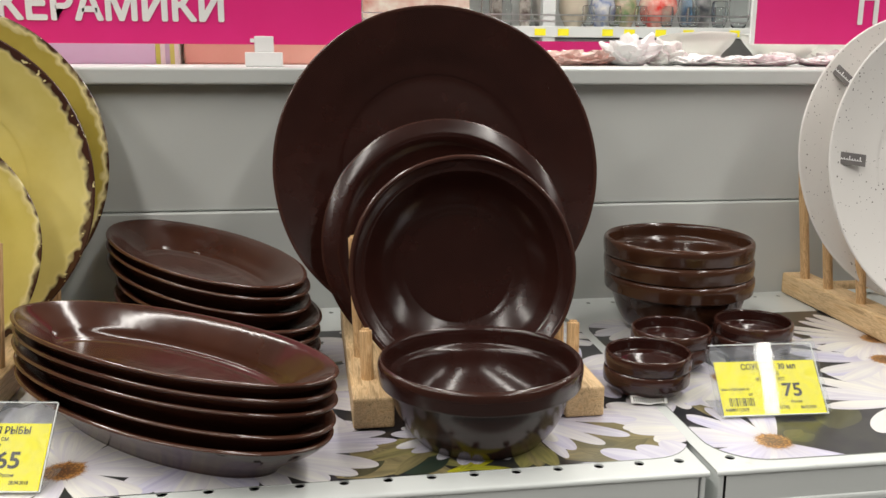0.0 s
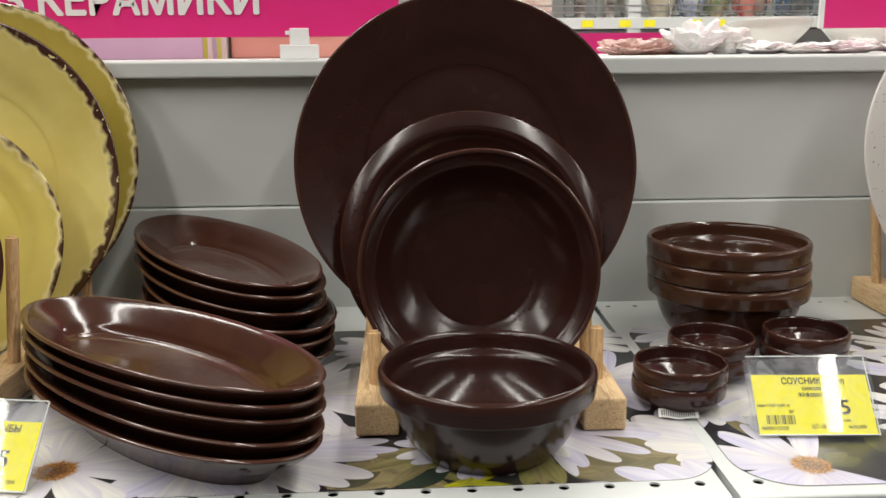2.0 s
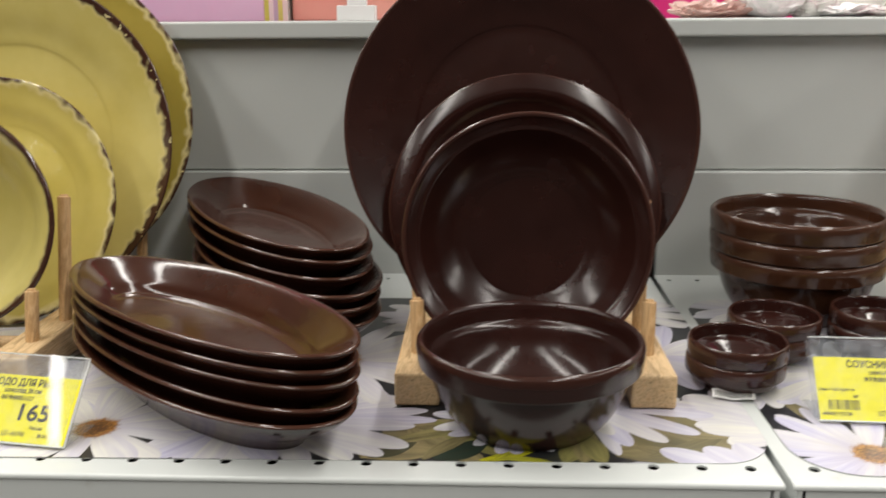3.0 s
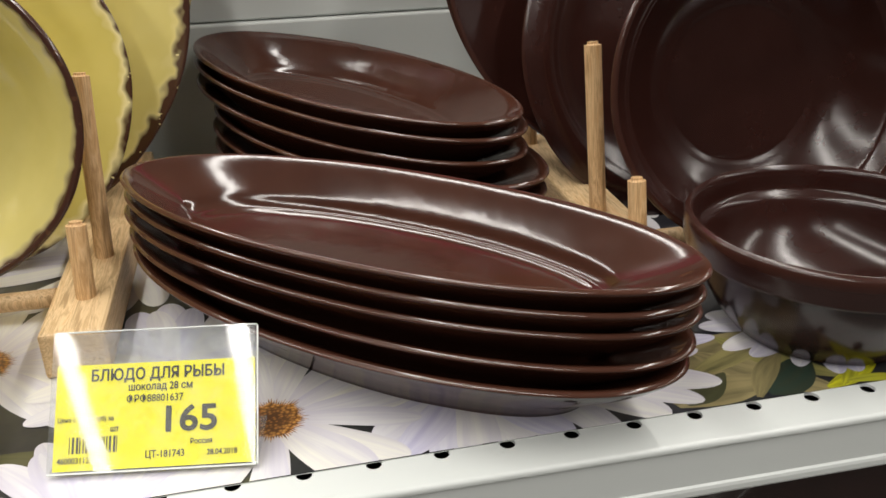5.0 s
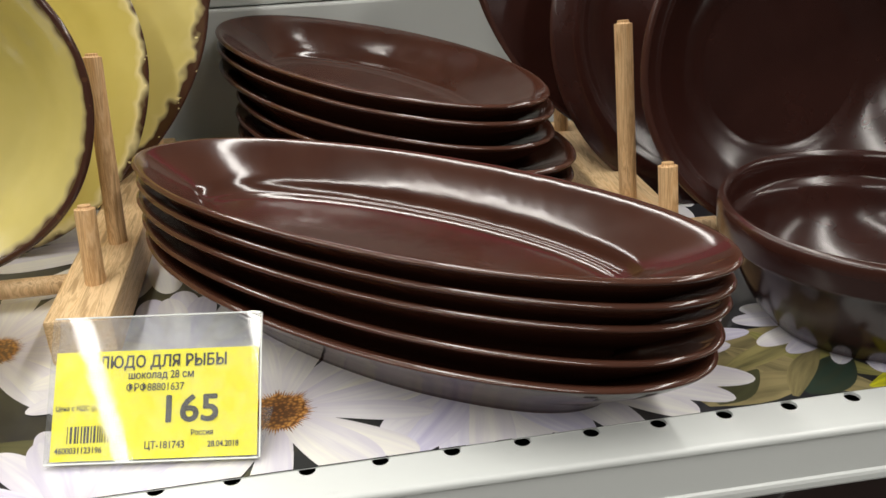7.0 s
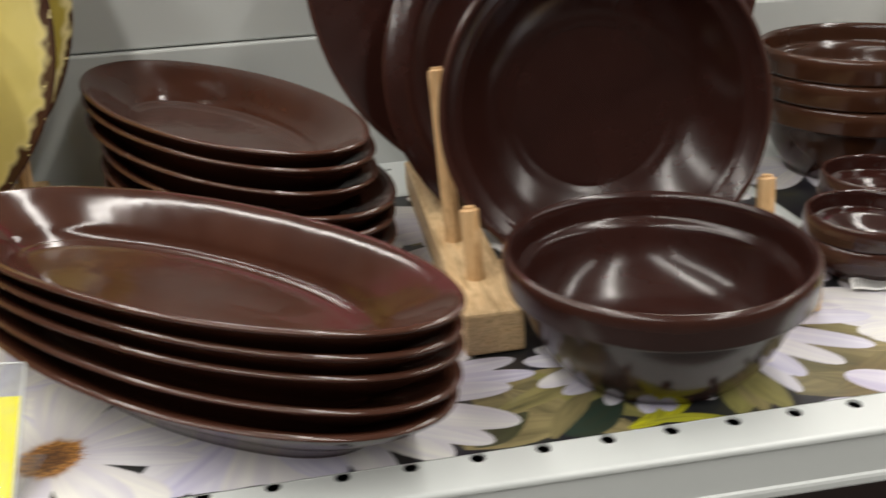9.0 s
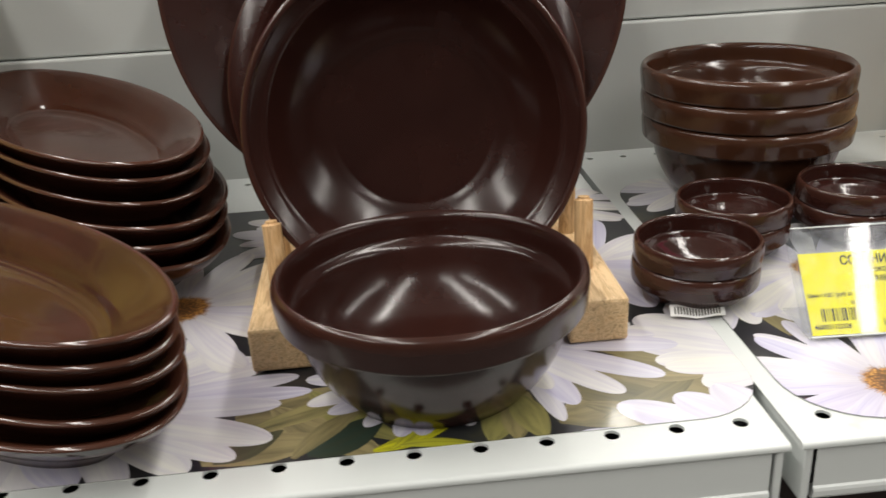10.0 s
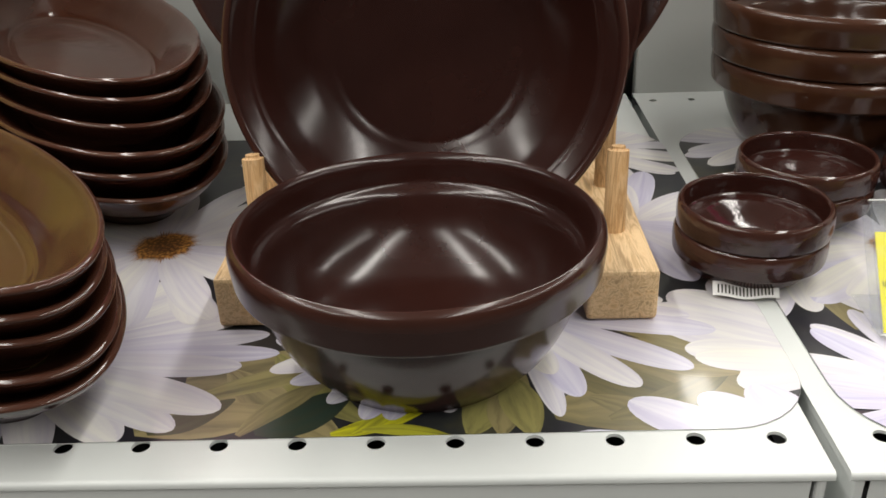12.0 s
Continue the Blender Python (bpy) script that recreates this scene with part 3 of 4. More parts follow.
BLOOM_BOWL = (-0.112, 0.057, [(165, 0.05, 0.018, 0.3), (180, 0.056, 0.017, 0.6), (194, 0.057, 0.016, 0.3), (212, 0.052, 0.015, 0.7), (228, 0.048, 0.014, 0.5), (246, 0.049, 0.015, 0.8), (262, 0.047, 0.016, 0.85), (282, 0.044, 0.014, 0.4)])
BLOOM_CORNER = (0.020, -0.024, [(159, 0.086, 0.016, 0.75), (144, 0.076, 0.026, 0.8), (126, 0.060, 0.026, 0.75), (108, 0.055, 0.026, 0.6)])
BLOOM_EDGE = (0.040, 0.040, [(110, 0.07, 0.03, 0.3), (122, 0.07, 0.032, 0.25), (134, 0.074, 0.034, 0.3), (146, 0.075, 0.032, 0.35), (157, 0.070, 0.028, 0.3), (167, 0.058, 0.022, 0.2), (196, 0.046, 0.022, 0.05), (190, 0.043, 0.020, 0.05), (178, 0.055, 0.020, 0.0)])
BLOOM_RACK = (-0.080, 0.080, [(40, 0.06, 0.02, 0.3), (24, 0.064, 0.02, 0.35), (8, 0.062, 0.018, 0.3), (-75, 0.070, 0.013, 0.5), (-67, 0.062, 0.019, 0.9), (-76, 0.047, 0.016, 0.0), (-4, 0.07, 0.018, 0.6), (-15, 0.079, 0.020, 0.75), (-37, 0.076, 0.020, 0.75), (-54, 0.068, 0.019, 0.35)])
BLOOMS = [BLOOM_EDGE, BLOOM_CORNER, BLOOM_DISHES, BLOOM_BOWL, BLOOM_RACK]
mat(-0.985, 0.0175, 0.0045, 0.283, 0.030,
    [(-0.85, 0.06, 0.07, 13, 0.2, 0.011, 0), (-0.74, 0.16, 0.075, 13, 0.5, 0.012, 0), (-0.63, 0.04, 0.06, 13, 0.3, 0.011, 0), (-0.62, 0.20, 0.07, 13, 0.2, 0.011, 0),
     (-0.482, 0.104, 0.066, 13, 0.15, 0.012, 0), (-0.56, 0.11, 0.05, 11, 0.5, 0.0, 0), (-0.43, 0.21, 0.07, 13, 0.35, 0.012, 0), (-0.33, 0.24, 0.06, 12, 0.3, 0.011, 0),
     (-0.150, 0.235, 0.06, 12, 0.25, 0.010, 0)] + [(-0.029, 0.257, 0.058, 13, 0.1, 0.011, 0), (-0.020, 0.155, 0.062, 11, 0.65, 0.0, 0),
     (-0.235, 0.141, 0.072, 12, 0.25, 0.013, 0), (-0.425, -0.010, 0.058, 11, 0.6, 0.0, 0), (-0.40, 0.085, 0.06, 12, 0.3, 0.0, 0),
     (-0.282, 0.044, 0.058, 10, 0.6, 0.0, 0.0), (-0.360, 0.035, 0.055, 13, 0.15, 0.0115, 0)],
    [(-0.205, 0.008, 24, 0.070, 0.034, 0.6), (-0.195, 0.034, 8, 0.055, 0.024, 0.55), (-0.068, 0.014, 8, 0.075, 0.034, 0.5), (-0.04, 0.05, -12, 0.06, 0.034, 0.6), (-0.180, 0.040, -50, 0.060, 0.020, 0.6), (-0.165, 0.050, -62, 0.055, 0.014, 0.72), (-0.20, 0.012, 14, 0.055, 0.014, 0.58), (-0.190, 0.024, 24, 0.06, 0.012, 0.66), (-0.165, 0.006, 20, 0.036, 0.018, 0.02),
     (-0.140, 0.004, 16, 0.032, 0.008, 1.0), (-0.133, 0.004, 38, 0.024, 0.007, 0.97), (-0.130, 0.006, 5, 0.030, 0.006, 0.93), (-0.095, 0.003, 70, 0.035, 0.016, 0.72)] + [(-0.085, 0.003, 85, 0.035, 0.014, 0.62), (-0.075, 0.002, 100, 0.035, 0.014, 0.7),
     (-0.06, 0.06, -35, 0.08, 0.03, 0.5), (-0.05, 0.075, -12, 0.075, 0.028, 0.62), (-0.07, 0.04, -20, 0.075, 0.02, 0.35), (-0.055, 0.022, -25, 0.05, 0.014, 0.45), (-0.050, 0.010, 18, 0.055, 0.013, 0.4), (-0.03, 0.04, -20, 0.03, 0.008, 0.6), (-0.17, 0.004, 60, 0.04, 0.010, 0.5), (-0.2, 0.006, 25, 0.03, 0.012, 0.15),
     (-0.30, 0.08, 60, 0.05, 0.012, 0.4), (-0.41, 0.02, 160, 0.06, 0.012, 0.2), (-0.30, 0.005, 20, 0.05, 0.010, 0.15), (-0.2, 0.2, 40, 0.06, 0.014, 0.4), (-0.1, 0.2, 100, 0.06, 0.016, 0.5)],
    BLOOMS, "glossy plastic mat printed with large white and lilac daisies", rnd, 0.012)
mat(0.0255, 1.01, -0.0072, 0.285, 0.034,
    [(0.075, 0.262, 0.062, 12, 0.2, 0.0, 0), (0.15, 0.25, 0.06, 12, 0.4, 0.011, 0), (0.212, 0.066, 0.080, 14, 0.02, 0.0, 0), (0.238, 0.148, 0.068, 14, 0.6, 0.011, 0),
     (0.262, 0.198, 0.068, 15, 0.05, 0.011, 0), (0.35, 0.09, 0.07, 13, 0.2, 0.012, 0), (0.48, 0.2, 0.07, 13, 0.3, 0.012, 0), (0.62, 0.1, 0.07, 13, 0.3, 0.012, 0), (0.8, 0.16, 0.08, 13, 0.3, 0.012, 0),
     (0.040, 0.115, 0.05, 10, 0.6, 0.0, 0), (0.092, 0.126, 0.060, 13, 0.35, 0.011, 0), (0.070, 0.0165, 0.053, 14, 0.85, 0.0105, 0, 8, 52)],
    [(0.080, 0.019, 12, 0.022, 0.016, 0.12), (0.082, 0.021, 38, 0.018, 0.012, 0.2), (0.12, 0.03, 60, 0.05, 0.03, 0.15), (0.05, 0.06, 80, 0.05, 0.02, 0.5), (0.14, 0.19, 30, 0.06, 0.03, 0.5), (0.2, 0.2, 10, 0.05, 0.02, 0.8)],
    [(0.105, 0.100, [(178, 0.046, 0.018, 0.0), (200, 0.05, 0.018, 0.5), (222, 0.052, 0.018, 0.7)])], "glossy plastic mat printed with white daisies on the adjoining shelf", random.Random(9))

# ---- chocolate brown tableware ----
SR, SH = 0.0645, 0.0525
salad = dish("salad_bowl", SR, SR,
             [(SR, 0.0035), (SR - 0.035, 0.0030), (SR - 0.0380, 0.0002), (SR - 0.0400, 0.0004), (0.0222, 0.0032), (0.0165, 0.0100), (0.0115, 0.0195), (0.0084, 0.0285), (0.0067, 0.0350), (0.0060, 0.0366),
              (0.0052, 0.0372), (0.0016, 0.0376), (0.0008, 0.0384), (0.0006, 0.0400), (0.0002, 0.0440), (0.0, 0.0480), (0.0006, 0.0508), (0.0024, 0.0525)],
             [(0.0024, 0.0525), (0.0042, 0.0510), (0.0052, 0.0480), (0.0058, 0.0430), (0.0066, 0.0405), (0.0090, 0.0385), (0.0104, 0.0360), (0.0132, 0.0280), (0.0175, 0.0205), (0.0245, 0.0142), (0.0340, 0.0098), (0.0450, 0.0076), (SR, 0.0068)],
             BROWN, wave=0.0022)
place("salad_bowl", salad, pose(-0.112, 0.0532, 0.001), "glossy chocolate brown ceramic salad bowl with banded rim, on the mat", "bowl")
# Same bowl in the lit copy of its glaze.
salad_lit = salad.copy()
salad_lit.materials[0] = BROWN_LIT
for k, (dx, dy) in enumerate(((0.0, 0.0), (0.0012, 0.0), (0.0018, 0.0005))):
    place("salad_bowl", salad_lit, pose(0.1045 - dx, 0.2530 + dy, 0.0006 + 0.0154 * k, 0, 0, 40 * k), "chocolate brown ceramic bowl in a stack of three, lit tone painted in", "bowl", "stacked brown bowls")

QR = 0.0307
sauce = dish("sauce_bowl", QR, QR,
             [(QR, 0.0016), (QR - 0.017, 0.0014), (QR - 0.0190, 0.0001), (0.0105, 0.0006), (0.0068, 0.0030), (0.0042, 0.0066), (0.0032, 0.0086), (0.0028, 0.0091), (0.0008, 0.0094), (0.0003, 0.0100), (0.0, 0.0150), (0.0004, 0.0188), (0.0015, 0.0201)],
             [(0.0015, 0.0201), (0.0027, 0.0194), (0.0033, 0.0165), (0.0037, 0.0122), (0.0043, 0.0113), (0.0054, 0.0108), (0.0078, 0.0103), (0.0105, 0.0094), (0.0140, 0.0077), (0.0175, 0.0060), (0.0210, 0.0048), (0.0250, 0.0042), (QR, 0.0041)], BROWN_SMALL, seg=72, wave=0.005)
for sx, sy in ((0.0207, 0.1085), (0.0590, 0.1590), (0.1325, 0.1690)):
    for k in (0, 1):
        place("sauce_bowl", sauce, pose(sx + 0.0007 * k, sy, 0.001 + 0.0112 * k, 0, 0, 70 * k + 900 * sx), "small dark brown ceramic sauce bowl in a stacked pair", "sauce bowl", "stacked sauce bowls")

FH = 0.032


def oval_dish(name, a, b, mat_, pointed, seed):
    return dish(name, a, b,
                [(b * 0.89, 0.0030), (b * 0.6, 0.0028), (b * 0.44, 0.0002), (b * 0.42, 0.0003), (b * 0.39, 0.0034), (0.0125, 0.0140), (0.0050, 0.0240), (0.0006, 0.0298), (0.0002, 0.0312), (0.0013, 0.0322)],
                [(0.0013, 0.0322), (0.0030, 0.0316), (0.0062, 0.0290), (0.0110, 0.0236), (0.0160, 0.0172), (b * 0.37, 0.0134), (b * 0.405, 0.0112), (b * 0.43, 0.0105), (b * 0.455, 0.0096), (b * 0.49, 0.0088), (b * 0.55, 0.0083), (b * 0.63, 0.0080), (b * 0.72, 0.0078), (b * 0.80, 0.0077), (b * 0.89, 0.0077)],
                mat_, pointed, 120, 0.010, seed, ends=1.9)


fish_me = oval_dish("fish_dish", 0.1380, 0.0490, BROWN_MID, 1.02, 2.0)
# height, turn, width, tilt along the length, from the lowest dish up: the upper three ride on a high spot
FISH = [(0.0, -43.5, 1.16, 0.0), (0.0078, -42.0, 1.06, 0.0), (0.0190, -41.0, 1.02, -0.4), (0.0276, -41.5, 1.0, -0.45), (0.0364, -41.0, 1.0, -0.45)]
for k, (lift, turn, wide, tilt) in enumerate(FISH):
    place("fish_dish", fish_me, pose(-0.3122 + 0.0005 * k, 0.0830 - 0.0009 * k, 0.001 + lift, 0, tilt, turn) @ Matrix.Diagonal((1, wide, 0.9, 1)),
          "glossy chocolate brown oval fish dish in a stack of five", "fish dish", "stacked fish dishes")
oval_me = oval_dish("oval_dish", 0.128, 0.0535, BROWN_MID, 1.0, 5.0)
OVALS = [(-0.297, 0.237, 0.0, 0.4, -55, 1.06), (-0.297, 0.237, 0.0115, 0.4, -55, 1.06), (-0.2955, 0.239, 0.0215, 0.8, -55, 1.05),
         (-0.3045, 0.2515, 0.0335, 2.5, -54, 1.03), (-0.3045, 0.2525, 0.0455, 2.7, -54, 1.02), (-0.3055, 0.2530, 0.0535, 2.7, -54, 0.99)]
for ox, oy, oz, tilt, turn, grow in OVALS:
    place("oval_dish", oval_me, pose(ox, oy, 0.001 + oz, 0, tilt, turn) @ Matrix.Diagonal((min(grow, 1.0), grow, 0.92, 1)),
          "dark brown oval serving dish in a rear stack of six", "oval dish", "stacked oval dishes")


# ---- plate racks ----
def rack(m, gap, y0, y1, pegs, label, rods=(0.03, 0.15)):
    t = thing("plate_rack", m, label, "plate rack", "wooden plate racks")
    for s in (-1, 1):
        b = boxed(-0.0135, 0.0135, y0, y1, 0, 0.021, bev=0.0016)
        part("rack_base", b, PINE, t, at=pose(s * gap / 2, 0, 0))
        for py, ht, r in pegs:
            bm = bmesh.new()
            bmesh.ops.create_cone(bm, cap_ends=True, segments=20, radius1=r, radius2=r, depth=ht)
            top = [e for e in bm.edges if all(v.co.z > 0 for v in e.verts)]
            bmesh.ops.bevel(bm, geom=top, offset=0.0016, segments=3, affect="EDGES")
            part("peg", bm, PINE_UP, t, at=pose(s * (gap / 2 + 0.0015 + (0.0025 if ht > 0.06 else 0)), py, 0.0195, -9, s * 1.5, 0) @ Matrix.Translation((0, 0, ht / 2)), smooth=False)
    for ry in rods:
        bm = bmesh.new()
        bmesh.ops.create_cone(bm, cap_ends=True, segments=16, radius1=0.0045, radius2=0.0045, depth=gap - 0.02)
        part("rod", bm, PINE_X, t, at=pose(0, ry, 0.010, 0, 90, 0), smooth=True)
    return t


BR = -0.1075
rack(pose(BR, 0.069, 0.001), 0.1410, 0.0, 0.222, [(0.036, 0.036, 0.0044), (0.083, 0.090, 0.0044), (0.204, 0.07, 0.0044)],
     "natural pine plate rack holding brown plates", (0.066, 0.185))
rack(pose(-0.509, 0.086, 0.001), 0.1410, 0.0, 0.240, [(0.033, 0.036, 0.0044), (0.076, 0.090, 0.0044), (0.222, 0.07, 0.0044)],
     "natural pine plate rack holding yellow plates", (0.058, 0.19))
rack(pose(0.3460, 0.145, 0.001), 0.1420, 0.0, 0.208, [(0.045, 0.05, 0.0044), (0.089, 0.09, 0.0044), (0.141, 0.09, 0.0044), (0.181, 0.11, 0.0044)],
     "natural pine plate rack holding white plates", (0.06, 0.19))


# ---- plates standing in the racks ----
def plate(name, r, depth, rim, well, mat_, wave=0.004, seed=1.0):
    """A round plate; rim: width of its rim, well: radius of the flat middle."""
    return dish(name, r, r,
                [(r, 0.0025), (r - well * 0.9, 0.0025), (r - well * 0.95, 0.0), (r - well - 0.001, 0.0006), (rim + 0.002, depth * 0.55), (0.0035, depth - 0.0035), (0.0006, depth - 0.0016), (0.0, depth - 0.0005), (0.0010, depth)],
                [(0.0010, depth), (0.0028, depth - 0.0004), (rim * 0.5, depth - 0.0035), (rim, depth * 0.66), (rim + (r - well - rim) * 0.5, depth * 0.46), (r - well - 0.003, depth * 0.36), (r - well + 0.001, depth * 0.30), (r - well * 0.85, depth * 0.285), (r - well * 0.7, depth * 0.28), (r - well * 0.4, depth * 0.26), (r, depth * 0.255)],
                mat_, 1.0, 128, wave, seed)


def stand(name, me, cx, cy, cz, tilt, depth, label, category, group, spin=0.0, yaw=0.0):
    """Stand a plate on its edge, leaning back; cx, cy, cz is the middle of its rim."""
    return place(name, me, pose(cx, cy, cz, 0, 0, yaw) @ pose(0, 0, 0, 90 - tilt, 0, 0) @ Matrix.Translation((0, 0, -depth)) @ pose(0, 0, 0, 0, 0, spin), label, category, group)


DR = 0.0796
deep_me = dish("soup_plate", DR, DR,
               [(DR, 0.003), (DR - 0.036, 0.003), (DR - 0.038, 0.0), (DR - 0.0405, 0.0008), (0.026, 0.010), (0.012, 0.022), (0.0045, 0.0300), (0.0008, 0.0330), (0.0, 0.0350), (0.0012, 0.0364)],
               [(0.0012, 0.0364), (0.0030, 0.0362), (0.0046, 0.0344), (0.0085, 0.0312), (0.0110, 0.0300), (0.0140, 0.0258), (0.0185, 0.0200), (0.0235, 0.0152), (0.0285, 0.0116), (0.0335, 0.0092), (0.0380, 0.0079), (0.0405, 0.0071), (0.0430, 0.0070), (0.0560, 0.0069), (DR, 0.0068)],
               BROWN, 1.0, 128, 0.006, 7.0)
stand("soup_plate", deep_me, -0.111, 0.1199, 0.0928, 12.9, 0.036, "deep chocolate brown soup plate standing in the wooden rack", "plate", "brown plates in the rack", yaw=-1.9)
LR = 0.0990
side_me = dish("side_plate", LR, LR,
               [(LR, 0.0025), (LR - 0.052, 0.0025), (LR - 0.055, 0.0), (LR - 0.059, 0.0006), (0.022, 0.0090), (0.006, 0.0132), (0.0010, 0.0140), (0.0, 0.0148), (0.0012, 0.0158), (0.0050, 0.0173), (0.0085, 0.0182), (0.0115, 0.0186)],
               [(0.0115, 0.0186), (0.0145, 0.0182), (0.0180, 0.0162), (0.0225, 0.0126), (0.0305, 0.0089), (0.0410, 0.0063), (0.0580, 0.0053), (LR, 0.0049)], BROWN, 1.0, 128, 0.005, 3.0)
stand("side_plate", side_me, -0.1086, 0.2073, 0.0935, 15.0, 0.019, "medium chocolate brown dinner plate standing in the rack", "plate", "brown plates in the rack")
big_me = plate("dinner_plate", 0.1338, 0.021, 0.030, 0.078, BROWN, 0.007, 4.0)
stand("dinner_plate", big_me, -0.1103, 0.2461, 0.1470, 12.7, 0.021, "large chocolate brown platter standing behind smaller plates", "plate", "brown plates in the rack")
stand("dinner_plate", big_me, -0.1095, 0.2590, 0.1465, 12.7, 0.021, "large chocolate brown platter standing at the back", "plate", "brown plates in the rack", spin=140)

ydeep = dish("soup_plate", 0.0767, 0.0767, [(0.0767, 0.003), (0.0407, 0.003), (0.0387, 0.0), (0.0362, 0.0008), (0.026, 0.010), (0.012, 0.022), (0.0045, 0.0300), (0.0008, 0.0330), (0.0, 0.0350), (0.0012, 0.0364)],
             [(0.0012, 0.0364), (0.0030, 0.0362), (0.0046, 0.0344), (0.0110, 0.0300), (0.0170, 0.0240), (0.0260, 0.0140), (0.0340, 0.0090), (0.0390, 0.0074), (0.0450, 0.0066), (0.0560, 0.0062), (0.0767, 0.0060)], YELLOW_PLAIN, 1.0, 128, 0.006, 2.0)
stand("soup_plate", ydeep, -0.5071, 0.1536, 0.0955, 10.2, 0.036, "deep olive-yellow soup plate with chipped brown rim in the rack", "plate", "yellow plates in the rack")
yside = plate("side_plate", 0.0950, 0.019, 0.020, 0.058, YELLOW_THIN, 0.012, 5.0)
stand("side_plate", yside, -0.5113, 0.2243, 0.0943, 13.7, 0.019, "olive-yellow plate with chipped brown rim standing in the rack", "plate", "yellow plates in the rack")
ybig = plate("dinner_plate", 0.1326, 0.021, 0.030, 0.078, YELLOW, 0.010, 6.0)
stand("dinner_plate", ybig, -0.5165, 0.2642, 0.1345, 12.0, 0.021, "large olive-yellow platter with chipped brown rim", "plate", "yellow plates in the rack")
yback = ybig.copy()
yback.materials[0] = OLIVE
stand("dinner_plate", yback, -0.5158, 0.3175, 0.1470, 11.5, 0.021, "large dark olive platter with chipped brown rim at the rack's back", "plate", "yellow plates in the rack", spin=77)
ysalad = salad.copy()
ysalad.materials[0] = YELLOW
place("salad_bowl", ysalad, pose(-0.534, 0.072, 0.001), "olive-yellow ceramic bowl with chipped brown rim", "bowl")

wbig = plate("dinner_plate", 0.134, 0.021, 0.022, 0.08, WHITE_STONE, 0.004, 8.0)


def plate_label(p, x, y, z, turn):
    """A printed grey label stuck on a plate."""
    w, hgt = 0.0280, 0.0100
    o = part("grey_label", boxed(-w / 2, w / 2, -hgt / 2, hgt / 2, 0, 0.0004), GREY_LABEL, p, "grey paper label with pale script", at=pose(x, y, z, 0, 0, turn))
    for k in range(9):
        x0 = -w * 0.38 + k * w * 0.085
        tall = (0.24, 0.04, 0.06, 0.02)[k % 4]
        part("label_print", boxed(x0, x0 + w * 0.035, -hgt * 0.12, hgt * tall, 0.0004, 0.0005), WHITE, o)
        part("label_print", boxed(x0, x0 + w * 0.08, -hgt * 0.12, -hgt * 0.05, 0.0004, 0.0005), WHITE, o)


w1 = stand("dinner_plate", wbig, 0.3462, 0.258, 0.1475, 12.6, 0.021, "white dark-speckled stoneware platter standing in the rack", "plate", "white plates in the rack")
w2 = stand("dinner_plate", wbig, 0.3395, 0.1998, 0.1475, 12.6, 0.021, "white dark-speckled stoneware platter standing in front", "plate", "white plates in the rack", spin=0)
plate_label(w2, -0.1125, 0.009, 0.0165, -8)
plate_label(w1, -0.088, 0.077, 0.0180, -42)

# ---- price tags ----
def bent_sheet(w, hgt, z0, z1, bulge, skew):
    """A thin plastic sheet bowed across its width, its ends bent unevenly."""
    bm = bmesh.new()
    cols = []
    for i in range(97):
        u = i / 96
        up = bulge * 4 * u * (1 - u) + skew * (u - 0.5)
        x = -0.002 + w * u
        cols.append([bm.verts.new(p) for p in ((x, 0, z0 + up), (x, hgt, z0 + up), (x, hgt, z1 + up), (x, 0, z1 + up))])
    for a, b in zip(cols, cols[1:]):
        for k in range(4):
            bm.faces.new((a[k], b[k], b[(k + 1) % 4], a[(k + 1) % 4]))
    bm.faces.new(cols[0])
    bm.faces.new(cols[-1][::-1])
    bmesh.ops.recalc_face_normals(bm, faces=bm.faces[:])
    return bm


